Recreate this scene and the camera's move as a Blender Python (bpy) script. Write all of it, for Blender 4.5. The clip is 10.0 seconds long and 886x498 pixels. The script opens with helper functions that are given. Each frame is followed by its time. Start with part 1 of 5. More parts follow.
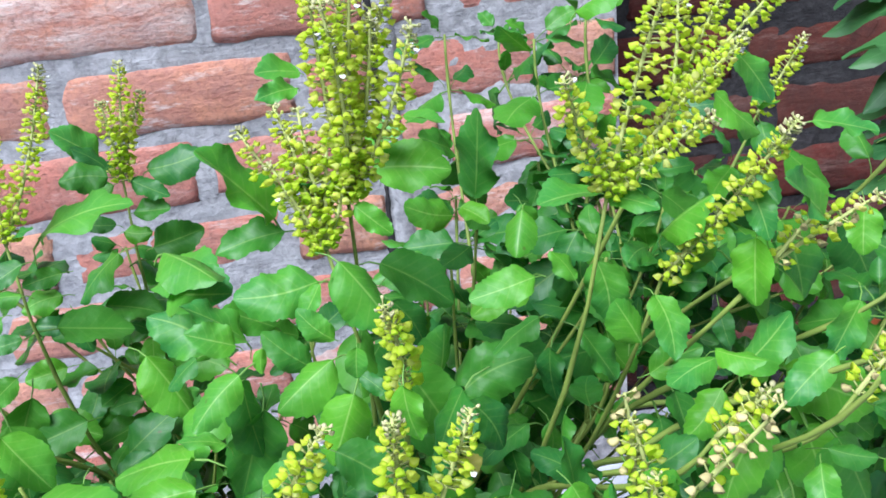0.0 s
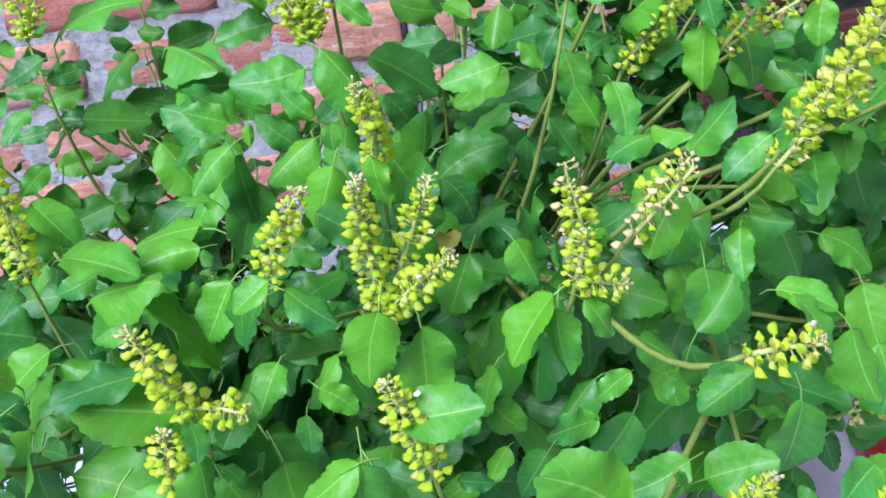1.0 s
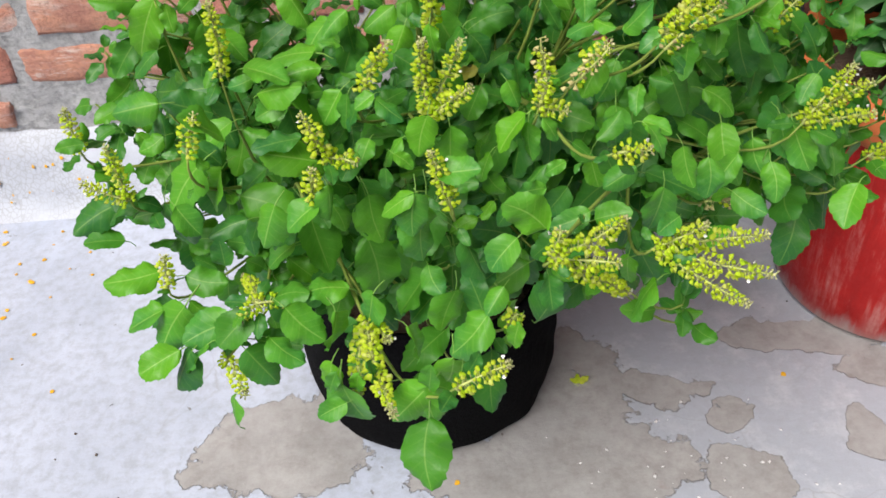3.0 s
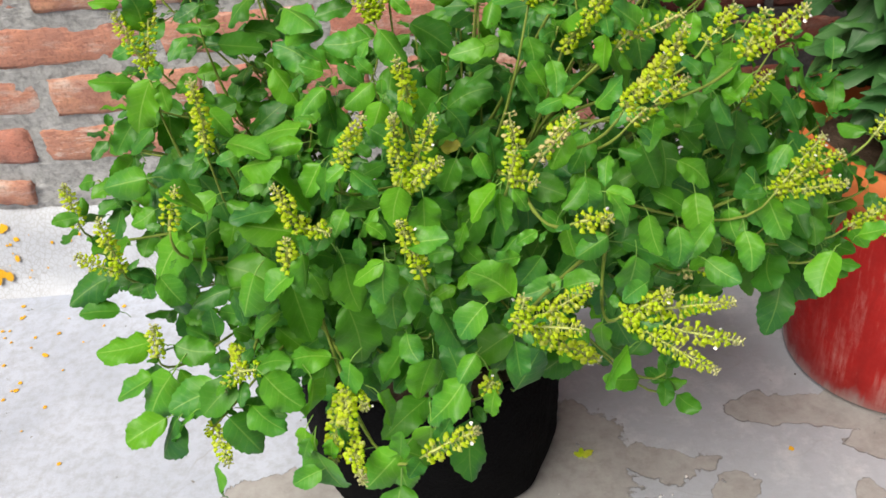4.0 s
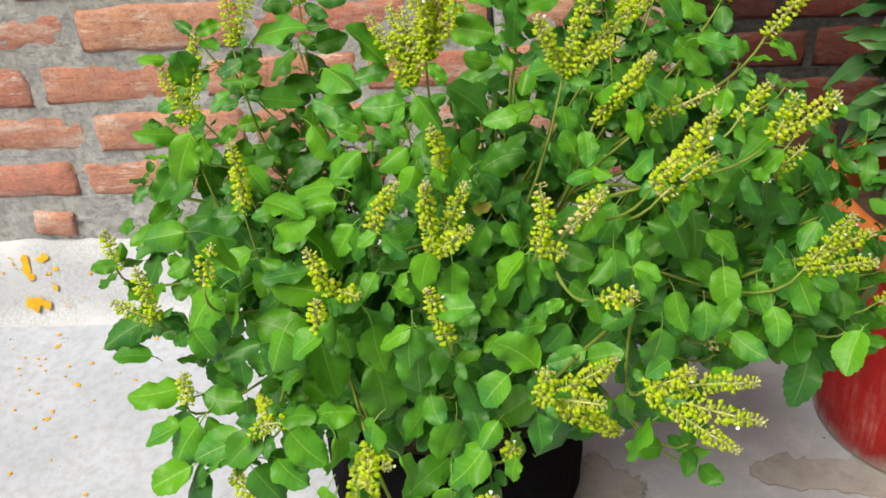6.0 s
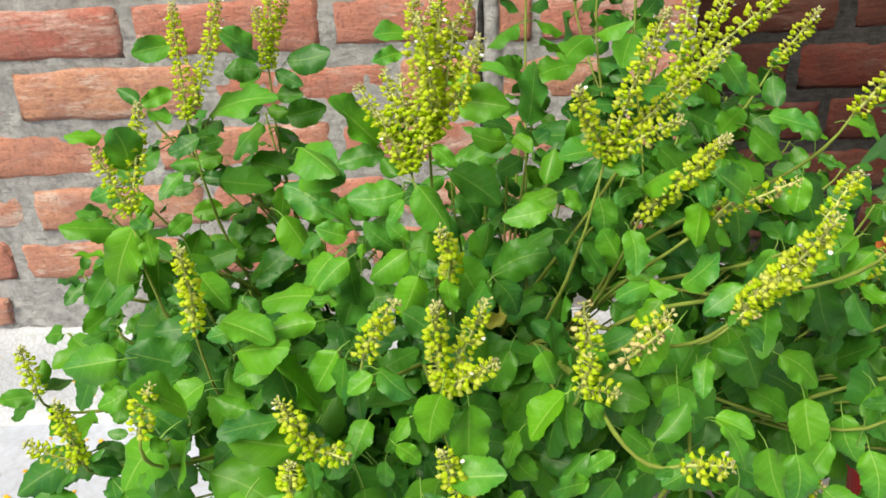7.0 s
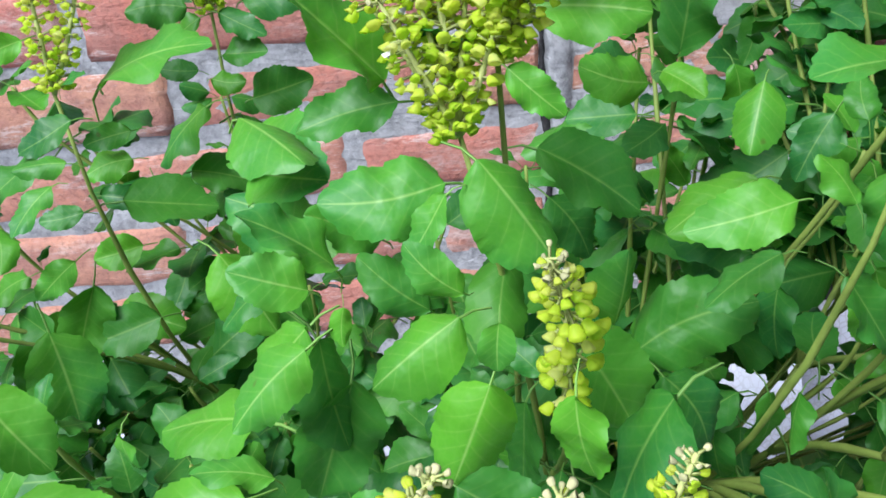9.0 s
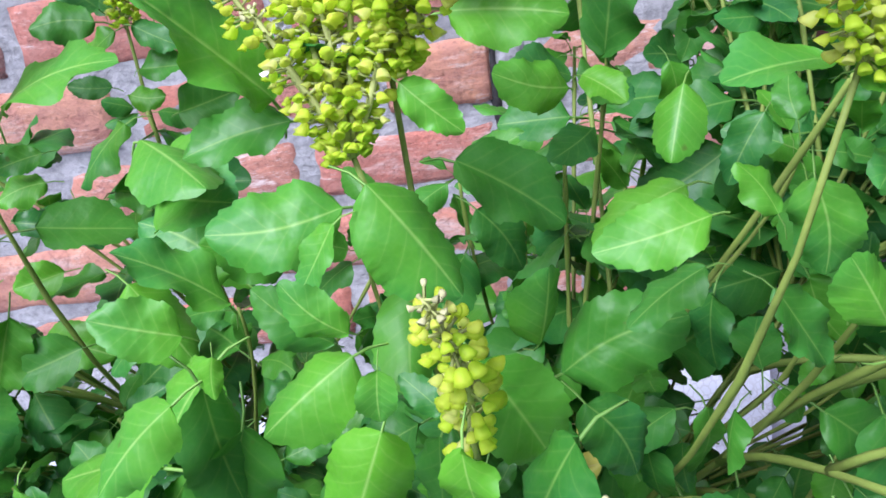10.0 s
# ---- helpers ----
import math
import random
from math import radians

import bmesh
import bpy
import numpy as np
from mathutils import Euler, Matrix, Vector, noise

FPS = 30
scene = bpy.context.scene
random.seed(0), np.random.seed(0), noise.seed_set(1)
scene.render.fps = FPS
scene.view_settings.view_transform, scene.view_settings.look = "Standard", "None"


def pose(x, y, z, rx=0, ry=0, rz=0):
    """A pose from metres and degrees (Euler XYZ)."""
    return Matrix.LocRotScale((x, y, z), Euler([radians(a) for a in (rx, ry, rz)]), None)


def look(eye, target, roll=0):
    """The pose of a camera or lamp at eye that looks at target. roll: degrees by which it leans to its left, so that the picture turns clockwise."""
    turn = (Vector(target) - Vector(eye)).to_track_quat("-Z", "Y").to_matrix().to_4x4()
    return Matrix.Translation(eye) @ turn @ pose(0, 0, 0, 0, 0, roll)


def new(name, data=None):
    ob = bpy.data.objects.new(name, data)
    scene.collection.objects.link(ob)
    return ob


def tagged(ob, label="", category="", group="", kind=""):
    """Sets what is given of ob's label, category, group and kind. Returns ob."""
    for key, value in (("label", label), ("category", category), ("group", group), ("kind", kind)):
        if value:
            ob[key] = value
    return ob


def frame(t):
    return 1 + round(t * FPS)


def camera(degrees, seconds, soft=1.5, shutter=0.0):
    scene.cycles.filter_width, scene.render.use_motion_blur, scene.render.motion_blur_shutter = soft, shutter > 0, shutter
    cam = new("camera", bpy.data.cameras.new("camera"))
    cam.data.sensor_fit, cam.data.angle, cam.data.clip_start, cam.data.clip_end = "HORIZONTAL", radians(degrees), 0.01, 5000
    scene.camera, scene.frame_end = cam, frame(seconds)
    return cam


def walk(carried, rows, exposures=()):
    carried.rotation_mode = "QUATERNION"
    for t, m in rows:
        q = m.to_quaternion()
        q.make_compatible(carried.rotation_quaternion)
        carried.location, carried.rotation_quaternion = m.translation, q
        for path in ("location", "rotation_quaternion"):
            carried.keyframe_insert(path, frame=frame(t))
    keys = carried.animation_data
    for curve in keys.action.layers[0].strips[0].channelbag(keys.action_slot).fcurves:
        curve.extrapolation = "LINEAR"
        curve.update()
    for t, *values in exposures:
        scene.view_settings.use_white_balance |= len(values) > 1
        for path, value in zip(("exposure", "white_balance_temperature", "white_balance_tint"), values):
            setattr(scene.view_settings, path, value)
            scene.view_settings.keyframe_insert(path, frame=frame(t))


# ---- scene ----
# camera path: seconds, eye in metres, turn in degrees
cam = camera(51.64, 10.0, soft=1.65)
PATH = [
    (0.0, 0.0012, -0.9580, 0.7780, 71.02, 5.21, -8.68),
    (0.5, 0.0153, -0.9679, 0.7756, 66.92, 6.96, -7.93),
    (1.0, 0.0218, -1.0036, 0.7774, 60.00, 5.92, -6.40),
    (1.5, 0.0153, -1.0295, 0.7941, 55.85, 7.38, -7.01),
    (2.0, 0.0009, -1.1072, 0.8660, 53.36, 6.69, -3.45),
    (2.5, -0.0036, -1.1929, 0.9180, 50.19, 4.63, -1.32),
    (3.0, 0.0091, -1.2177, 0.9195, 48.26, 2.39, -2.96),
    (3.2, 0.0067, -1.2212, 0.9260, 49.63, 2.36, -4.02),
    (4.3, 0.0546, -1.2340, 0.9209, 53.43, 3.95, -0.84),
    (4.5, 0.0508, -1.2342, 0.9219, 53.66, 2.87, -1.11),
    (5.0, 0.0520, -1.2459, 0.9390, 54.06, 2.84, 0.88),
    (6.3, 0.0476, -1.2178, 0.9455, 56.63, 3.06, 1.58),
    (6.5, 0.0436, -1.2065, 0.9369, 59.65, 1.48, 1.68),
    (7.0, 0.0193, -1.0907, 0.8983, 59.10, 2.05, -0.52),
    (7.1, 0.0146, -1.0659, 0.8898, 60.46, 1.93, -0.72),
    (7.3, 0.0100, -1.0180, 0.8680, 62.59, 2.38, -1.07),
    (7.5, 0.0108, -0.9655, 0.8354, 62.97, 2.63, -1.51),
    (7.6, 0.0093, -0.9393, 0.8215, 63.45, 3.47, -1.93),
    (8.0, -0.0015, -0.8641, 0.7759, 65.97, 4.20, -1.26),
    (8.5, 0.0039, -0.8349, 0.7550, 64.51, 4.72, -0.00),
    (9.0, 0.0032, -0.8313, 0.7487, 62.01, 5.64, 0.60),
    (9.5, 0.0151, -0.8268, 0.7372, 60.87, 6.00, 0.65),
    (10.0, 0.0219, -0.8139, 0.7458, 61.50, 7.03, -1.74),
]
walk(cam, [(t, pose(x, y, z, rx, ry, rz)) for t, x, y, z, rx, ry, rz in PATH], exposures=[(0.0, 0.84, 5500, 12), (0.6, 0.78, 5300, 13), (1.5, 0.80, 5450, 24), (2.0, 0.78, 5700, 19), (3.0, 0.38, 6650, 9), (4.5, 0.38, 7250, 6), (6.5, 0.40, 7600, 3), (7.0, 0.53, 7500, 3), (7.5, 0.54, 6950, 6), (8.2, 0.80, 5900, 10), (9.0, 0.74, 5650, 10), (9.5, 0.76, 5700, 10), (10.0, 0.90, 5500, 21)])

# ---- light ----
world = bpy.data.worlds.new("sky")
scene.world = world
world.use_nodes = True
wn = world.node_tree.nodes
sky = wn.new("ShaderNodeTexSky")
sky.sky_type, sky.sun_disc = "NISHITA", False
sky.sun_elevation, sky.sun_rotation = radians(53), radians(219)
sky.air_density, sky.dust_density, sky.ozone_density = 1.0, 3.0, 1.0
wn["Background"].inputs["Strength"].default_value = 0.033
world.node_tree.links.new(sky.outputs["Color"], wn["Background"].inputs["Color"])
sun = new("sun", bpy.data.lights.new("sun", "SUN"))
sun.data.energy, sun.data.angle, sun.data.color = 4.0, radians(42), (1.0, 0.97, 0.93)
sun.matrix_basis = look((-1.25, -1.95, 2.9), (0.0, -0.4, 0.3))


# ---- materials ----
class Mat:
    """A node material under construction."""

    def __init__(self, name, rough=0.7, spec=0.4, metal=0.0):
        self.m = bpy.data.materials.new(name)
        self.m.use_nodes = True
        self.n, self.l = self.m.node_tree.nodes, self.m.node_tree.links
        self.b = self.n["Principled BSDF"]
        self.b.inputs["Roughness"].default_value = rough
        self.b.inputs["Specular IOR Level"].default_value = spec
        self.b.inputs["Metallic"].default_value = metal

    def node(self, kind, **props):
        nd = self.n.new("ShaderNode" + kind)
        for k, v in props.items():
            setattr(nd, k, v)
        return nd

    def link(self, a, b):
        self.l.new(a, b)

    def position(self):
        return self.node("NewGeometry").outputs["Position"]

    def noise(self, vec, scale, detail=4.0, rough=0.55, stretch=None):
        if stretch:
            mp = self.node("Mapping")
            mp.inputs["Scale"].default_value = stretch
            self.link(vec, mp.inputs["Vector"])
            vec = mp.outputs["Vector"]
        nd = self.node("TexNoise")
        nd.inputs["Scale"].default_value, nd.inputs["Detail"].default_value = scale, detail
        nd.inputs["Roughness"].default_value = rough
        self.link(vec, nd.inputs["Vector"])
        return nd.outputs["Fac"]

    def ramp(self, fac, *stops):
        nd = self.node("ValToRGB")
        el = nd.color_ramp.elements
        while len(el) < len(stops):
            el.new(0.5)
        for e, (p, c) in zip(el, stops):
            e.position = p
            e.color = (*c, 1) if isinstance(c, tuple) else (c, c, c, 1)
        self.link(fac, nd.inputs["Fac"])
        return nd.outputs["Color"]

    def mix(self, fac, a, b, blend="MIX"):
        nd = self.node("Mix", data_type="RGBA", blend_type=blend)
        for sock, v in ((nd.inputs[0], fac), (nd.inputs[6], a), (nd.inputs[7], b)):
            if isinstance(v, (int, float)):
                sock.default_value = v
            elif isinstance(v, tuple):
                sock.default_value = (*v, 1)
            else:
                self.link(v, sock)
        return nd.outputs[2]

    def math(self, op, a, b=0.0, c=0.0):
        nd = self.node("Math", operation=op)
        for sock, v in zip(nd.inputs, (a, b, c)):
            if isinstance(v, (int, float)):
                sock.default_value = v
            else:
                self.link(v, sock)
        return nd.outputs[0]

    def color(self, c):
        if isinstance(c, tuple):
            self.b.inputs["Base Color"].default_value = (*c, 1)
        else:
            self.link(c, self.b.inputs["Base Color"])

    def bump(self, height, distance, strength=1.0):
        nd = self.node("Bump")
        nd.inputs["Distance"].default_value, nd.inputs["Strength"].default_value = distance, strength
        self.link(height, nd.inputs["Height"])
        if self.b.inputs["Normal"].is_linked:
            self.link(self.b.inputs["Normal"].links[0].from_socket, nd.inputs["Normal"])
        self.link(nd.outputs["Normal"], self.b.inputs["Normal"])


def brick_material(name, tints, dust, grime):
    m = Mat(name, 0.9, 0.25)
    p = m.position()
    rnd = m.node("ObjectInfo").outputs["Random"]
    isl = m.node("NewGeometry").outputs["Random Per Island"]
    tone = m.math("FRACT", m.math("ADD", rnd, isl))
    base = m.ramp(tone, *[(i / (len(tints) - 1), c) for i, c in enumerate(tints)])
    n1 = m.noise(p, 22, 8, 0.7)
    base = m.mix(m.ramp(n1, (0.38, 0.0), (0.62, 0.85)), base, grime)
    n4 = m.noise(p, 48, 8, 0.75, (0.6, 1, 1.6))
    base = m.mix(m.ramp(n4, (0.30, 0.65), (0.5, 0.0)), base, tuple(c * 0.55 for c in tints[0]))
    n2 = m.noise(p, 8, 9, 0.75, (0.8, 1, 2.6))
    bloom = m.ramp(m.math("FRACT", m.math("MULTIPLY", tone, 7.31)), (0.45, 0.0), (1.0, 0.13))
    base = m.mix(m.ramp(m.math("ADD", n2, bloom), (0.56, 0.0), (0.74, 0.8)), base, dust)
    wob = m.node("VectorMath", operation="MULTIPLY_ADD")
    nz = m.node("TexNoise")
    nz.inputs["Scale"].default_value, nz.inputs["Detail"].default_value = 28, 6
    m.link(p, nz.inputs["Vector"])
    m.link(nz.outputs["Color"], wob.inputs[0])
    wob.inputs[1].default_value = (0.05, 0.05, 0.05)
    m.link(p, wob.inputs[2])
    vo = m.node("TexVoronoi", feature="DISTANCE_TO_EDGE")
    vo.inputs["Scale"].default_value = 24
    m.link(wob.outputs[0], vo.inputs["Vector"])
    crack = m.math("MULTIPLY", m.ramp(vo.outputs["Distance"], (0.0, 1.0), (0.045, 0.0)), m.ramp(m.noise(p, 11, 4), (0.58, 0.0), (0.68, 0.6)))
    base = m.mix(crack, base, tuple(c * 0.3 for c in tints[0]))
    n5 = m.noise(p, 75, 5, 0.7, (0.5, 1, 1.8))
    base = m.mix(m.ramp(n5, (0.64, 0.0), (0.74, 0.45)), base, dust)
    n3 = m.noise(p, 190, 4, 0.7)
    base = m.mix(m.ramp(n3, (0.32, 0.4), (0.50, 0.0)), base, (0.14, 0.06, 0.045))
    lime = m.math("MULTIPLY", m.ramp(m.noise(p, 30, 9, 0.78, (0.5, 1, 2.2)), (0.54, 0.0), (0.65, 0.85)), m.ramp(m.noise(p, 5, 3), (0.40, 0.0), (0.56, 1.0)))
    base = m.mix(lime, base, tuple(min(0.8, c * 1.08) for c in dust))
    m.color(base)
    m.bump(crack, 0.004, -1.0)
    m.bump(n2, 0.008, 0.5)
    m.bump(n4, 0.007, 0.8)
    m.bump(n3, 0.002, 0.8)
    return m.m


BRICK = brick_material("red_brick", [(0.60, 0.225, 0.175), (0.68, 0.34, 0.21), (0.57, 0.19, 0.155), (0.68, 0.36, 0.24), (0.62, 0.245, 0.195), (0.66, 0.31, 0.22)],
                       (0.76, 0.66, 0.62), (0.46, 0.23, 0.19))
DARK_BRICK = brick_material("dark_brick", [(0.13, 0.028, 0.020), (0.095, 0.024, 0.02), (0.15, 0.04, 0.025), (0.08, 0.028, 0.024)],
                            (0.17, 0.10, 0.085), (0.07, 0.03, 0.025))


def mortar_material(name, light, dark):
    m = Mat(name, 0.95, 0.2)
    p = m.position()
    n1 = m.noise(p, 14, 8, 0.7)
    n2 = m.noise(p, 90, 6, 0.7)
    c = m.ramp(n1, (0.3, dark), (0.7, light))
    c = m.mix(m.ramp(n2, (0.35, 0.6), (0.58, 0.0)), c, tuple(v * 0.45 for v in dark))
    drag = m.noise(p, 55, 8, 0.75, (0.35, 1, 1.6))
    c = m.mix(m.ramp(drag, (0.60, 0.0), (0.72, 0.55)), c, tuple(min(0.8, v * 1.25) for v in light))
    c = m.mix(m.ramp(drag, (0.28, 0.6), (0.40, 0.0)), c, tuple(v * 0.5 for v in dark))
    m.color(c)
    m.bump(n1, 0.01, 0.8)
    m.bump(drag, 0.006, 0.9)
    m.bump(n2, 0.004, 0.8)
    return m.m


MORTAR = mortar_material("cement_mortar", (0.61, 0.61, 0.63), (0.37, 0.37, 0.385))
# joints much darker than those of the near wall
DARK_MORTAR = mortar_material("near_black_mortar", (0.075, 0.07, 0.072), (0.03, 0.03, 0.032))


def floor_material():
    m = Mat("painted_concrete", 0.62, 0.35)
    p = m.position()
    wob = m.node("VectorMath", operation="MULTIPLY_ADD")
    nz = m.node("TexNoise")
    nz.inputs["Scale"].default_value, nz.inputs["Detail"].default_value = 9, 8
    m.link(p, nz.inputs["Vector"])
    m.link(nz.outputs["Color"], wob.inputs[0])
    wob.inputs[1].default_value = (0.12, 0.12, 0.0)
    m.link(p, wob.inputs[2])
    worn = None
    # where the white coat has flaked away: centre, reach
    for x, y, rx, ry in ((-0.195, -0.535, 0.115, 0.085), (0.14, -0.47, 0.12, 0.10), (0.27, -0.475, 0.065, 0.032), (0.14, -0.60, 0.17, 0.085), (0.36, -0.62, 0.06, 0.055), (0.352, -0.527, 0.027, 0.022), (0.50, -0.40, 0.11, 0.036), (0.60, -0.46, 0.11, 0.042), (0.52, -0.57, 0.028, 0.04), (0.20, -0.82, 0.30, 0.12)):
        mp = m.node("Mapping", vector_type="TEXTURE")
        mp.inputs["Location"].default_value = (x + 0.06, y + 0.06, 0)
        mp.inputs["Scale"].default_value = (rx, ry, 5)
        m.link(wob.outputs[0], mp.inputs["Vector"])
        ln = m.node("VectorMath", operation="LENGTH")
        m.link(mp.outputs["Vector"], ln.inputs[0])
        d = ln.outputs["Value"]
        worn = d if worn is None else m.math("MINIMUM", worn, d)
    gaps = m.noise(p, 13, 6, 0.62)
    lace = m.noise(p, 34, 7, 0.68)
    field = m.math("ADD", m.math("ADD", worn, m.math("MULTIPLY", m.math("SUBTRACT", gaps, 0.5), 1.3)), m.math("MULTIPLY", m.math("SUBTRACT", lace, 0.5), 0.55))
    chips = m.ramp(m.noise(p, 42, 5, 0.65), (0.685, 0.0), (0.70, 1.0))
    patches = m.ramp(m.noise(p, 24, 7, 0.7), (0.66, 0.0), (0.68, 1.0))
    mask = m.math("MINIMUM", 1.0, m.math("ADD", m.ramp(field, (0.93, 1.0), (0.96, 0.0)), m.math("MULTIPLY", chips, m.ramp(field, (1.0, 1.0), (1.6, 0.0)))))
    mask = m.math("MULTIPLY", mask, m.math("SUBTRACT", 1.0, patches))
    n1 = m.noise(p, 5, 6, 0.6)
    n2 = m.noise(p, 60, 6, 0.7)
    n3 = m.noise(p, 300, 3, 0.6)
    paint = m.ramp(n1, (0.3, (0.395, 0.438, 0.545)), (0.7, (0.525, 0.573, 0.70)))
    paint = m.mix(m.ramp(n2, (0.36, 0.6), (0.56, 0.0)), paint, (0.33, 0.35, 0.41))
    # greyer towards the pots: grime and soft shade together, put into the paint colour
    side = m.node("SeparateXYZ")
    m.link(p, side.inputs["Vector"])
    near = m.math("SUBTRACT", 1.6, m.math("ABSOLUTE", side.outputs["Y"]))
    shade_grime = m.math("ADD", m.math("MINIMUM", side.outputs["X"], near), m.math("MULTIPLY", m.math("SUBTRACT", m.noise(p, 7, 7, 0.65), 0.5), 0.5))
    paint = m.mix(m.ramp(shade_grime, (0.02, 0.0), (0.25, 0.75)), paint, (0.36, 0.375, 0.43))
    wash = m.math("MULTIPLY", m.ramp(m.noise(p, 19, 9, 0.75), (0.50, 0.0), (0.64, 0.8)), m.ramp(shade_grime, (0.05, 0.0), (0.25, 1.0)))
    paint = m.mix(wash, paint, (0.50, 0.52, 0.58))
    bare = m.ramp(m.noise(p, 11, 8, 0.7), (0.3, (0.275, 0.268, 0.272)), (0.7, (0.42, 0.41, 0.418)))
    bare = m.mix(m.ramp(n2, (0.35, 0.5), (0.6, 0.0)), bare, (0.22, 0.20, 0.195))
    crack = m.node("TexVoronoi", feature="DISTANCE_TO_EDGE")
    crack.inputs["Scale"].default_value = 7
    m.link(wob.outputs[0], crack.inputs["Vector"])
    line = m.ramp(crack.outputs["Distance"], (0.0, 0.55), (0.012, 0.0))
    paint = m.mix(m.math("MULTIPLY", line, m.ramp(m.noise(p, 4), (0.5, 0.0), (0.6, 1.0))), paint, (0.3, 0.3, 0.33))
    edge = m.math("MULTIPLY", m.ramp(field, (0.89, 0.0), (0.935, 1.0)), m.ramp(field, (0.945, 1.0), (0.965, 0.0)))
    haze = m.ramp(m.noise(p, 16, 9, 0.75), (0.44, 0.0), (0.68, 0.75))
    bare = m.mix(haze, bare, (0.40, 0.395, 0.41))
    rust = m.ramp(m.noise(p, 17, 5, 0.6), (0.66, 0.0), (0.74, 0.5))
    bare = m.mix(rust, bare, (0.27, 0.19, 0.18))
    c = m.mix(mask, paint, bare)
    c = m.mix(m.math("MULTIPLY", edge, 0.28), c, (0.16, 0.15, 0.15))
    m.color(c)
    m.bump(m.math("SUBTRACT", 1.0, mask), 0.0012, 1.0)
    m.bump(n2, 0.0015, 0.5)
    m.bump(n3, 0.0004, 0.5)
    return m.m


FLOOR = floor_material()


def skirting_material():
    m = Mat("crazed_whitewash", 0.8, 0.3)
    p = m.position()
    v = m.node("TexVoronoi", feature="DISTANCE_TO_EDGE")
    v.inputs["Scale"].default_value = 140
    nz = m.noise(p, 30, 4)
    mp = m.node("Mapping")
    mp.inputs["Scale"].default_value = (1, 0.8, 0.75)
    wob = m.node("VectorMath", operation="MULTIPLY_ADD")
    nv = m.node("TexNoise")
    nv.inputs["Scale"].default_value, nv.inputs["Detail"].default_value = 60, 5
    m.link(p, nv.inputs["Vector"])
    m.link(nv.outputs["Color"], wob.inputs[0])
    wob.inputs[1].default_value = (0.012, 0.012, 0.012)
    m.link(p, wob.inputs[2])
    m.link(wob.outputs[0], mp.inputs["Vector"])
    m.link(mp.outputs["Vector"], v.inputs["Vector"])
    line = m.ramp(v.outputs["Distance"], (0.0, 0.6), (0.12, 0.0))
    where = m.ramp(m.noise(p, 9, 3), (0.34, 0.1), (0.50, 1.0))
    c = m.ramp(m.noise(p, 7, 6), (0.3, (0.44, 0.465, 0.54)), (0.65, (0.57, 0.60, 0.68)))
    c = m.mix(m.math("MULTIPLY", line, where), c, (0.33, 0.33, 0.35))
    m.color(c)
    m.bump(m.math("MULTIPLY", line, where), 0.002, -0.8)
    m.bump(nz, 0.003, 0.5)
    return m.m


SKIRT = skirting_material()


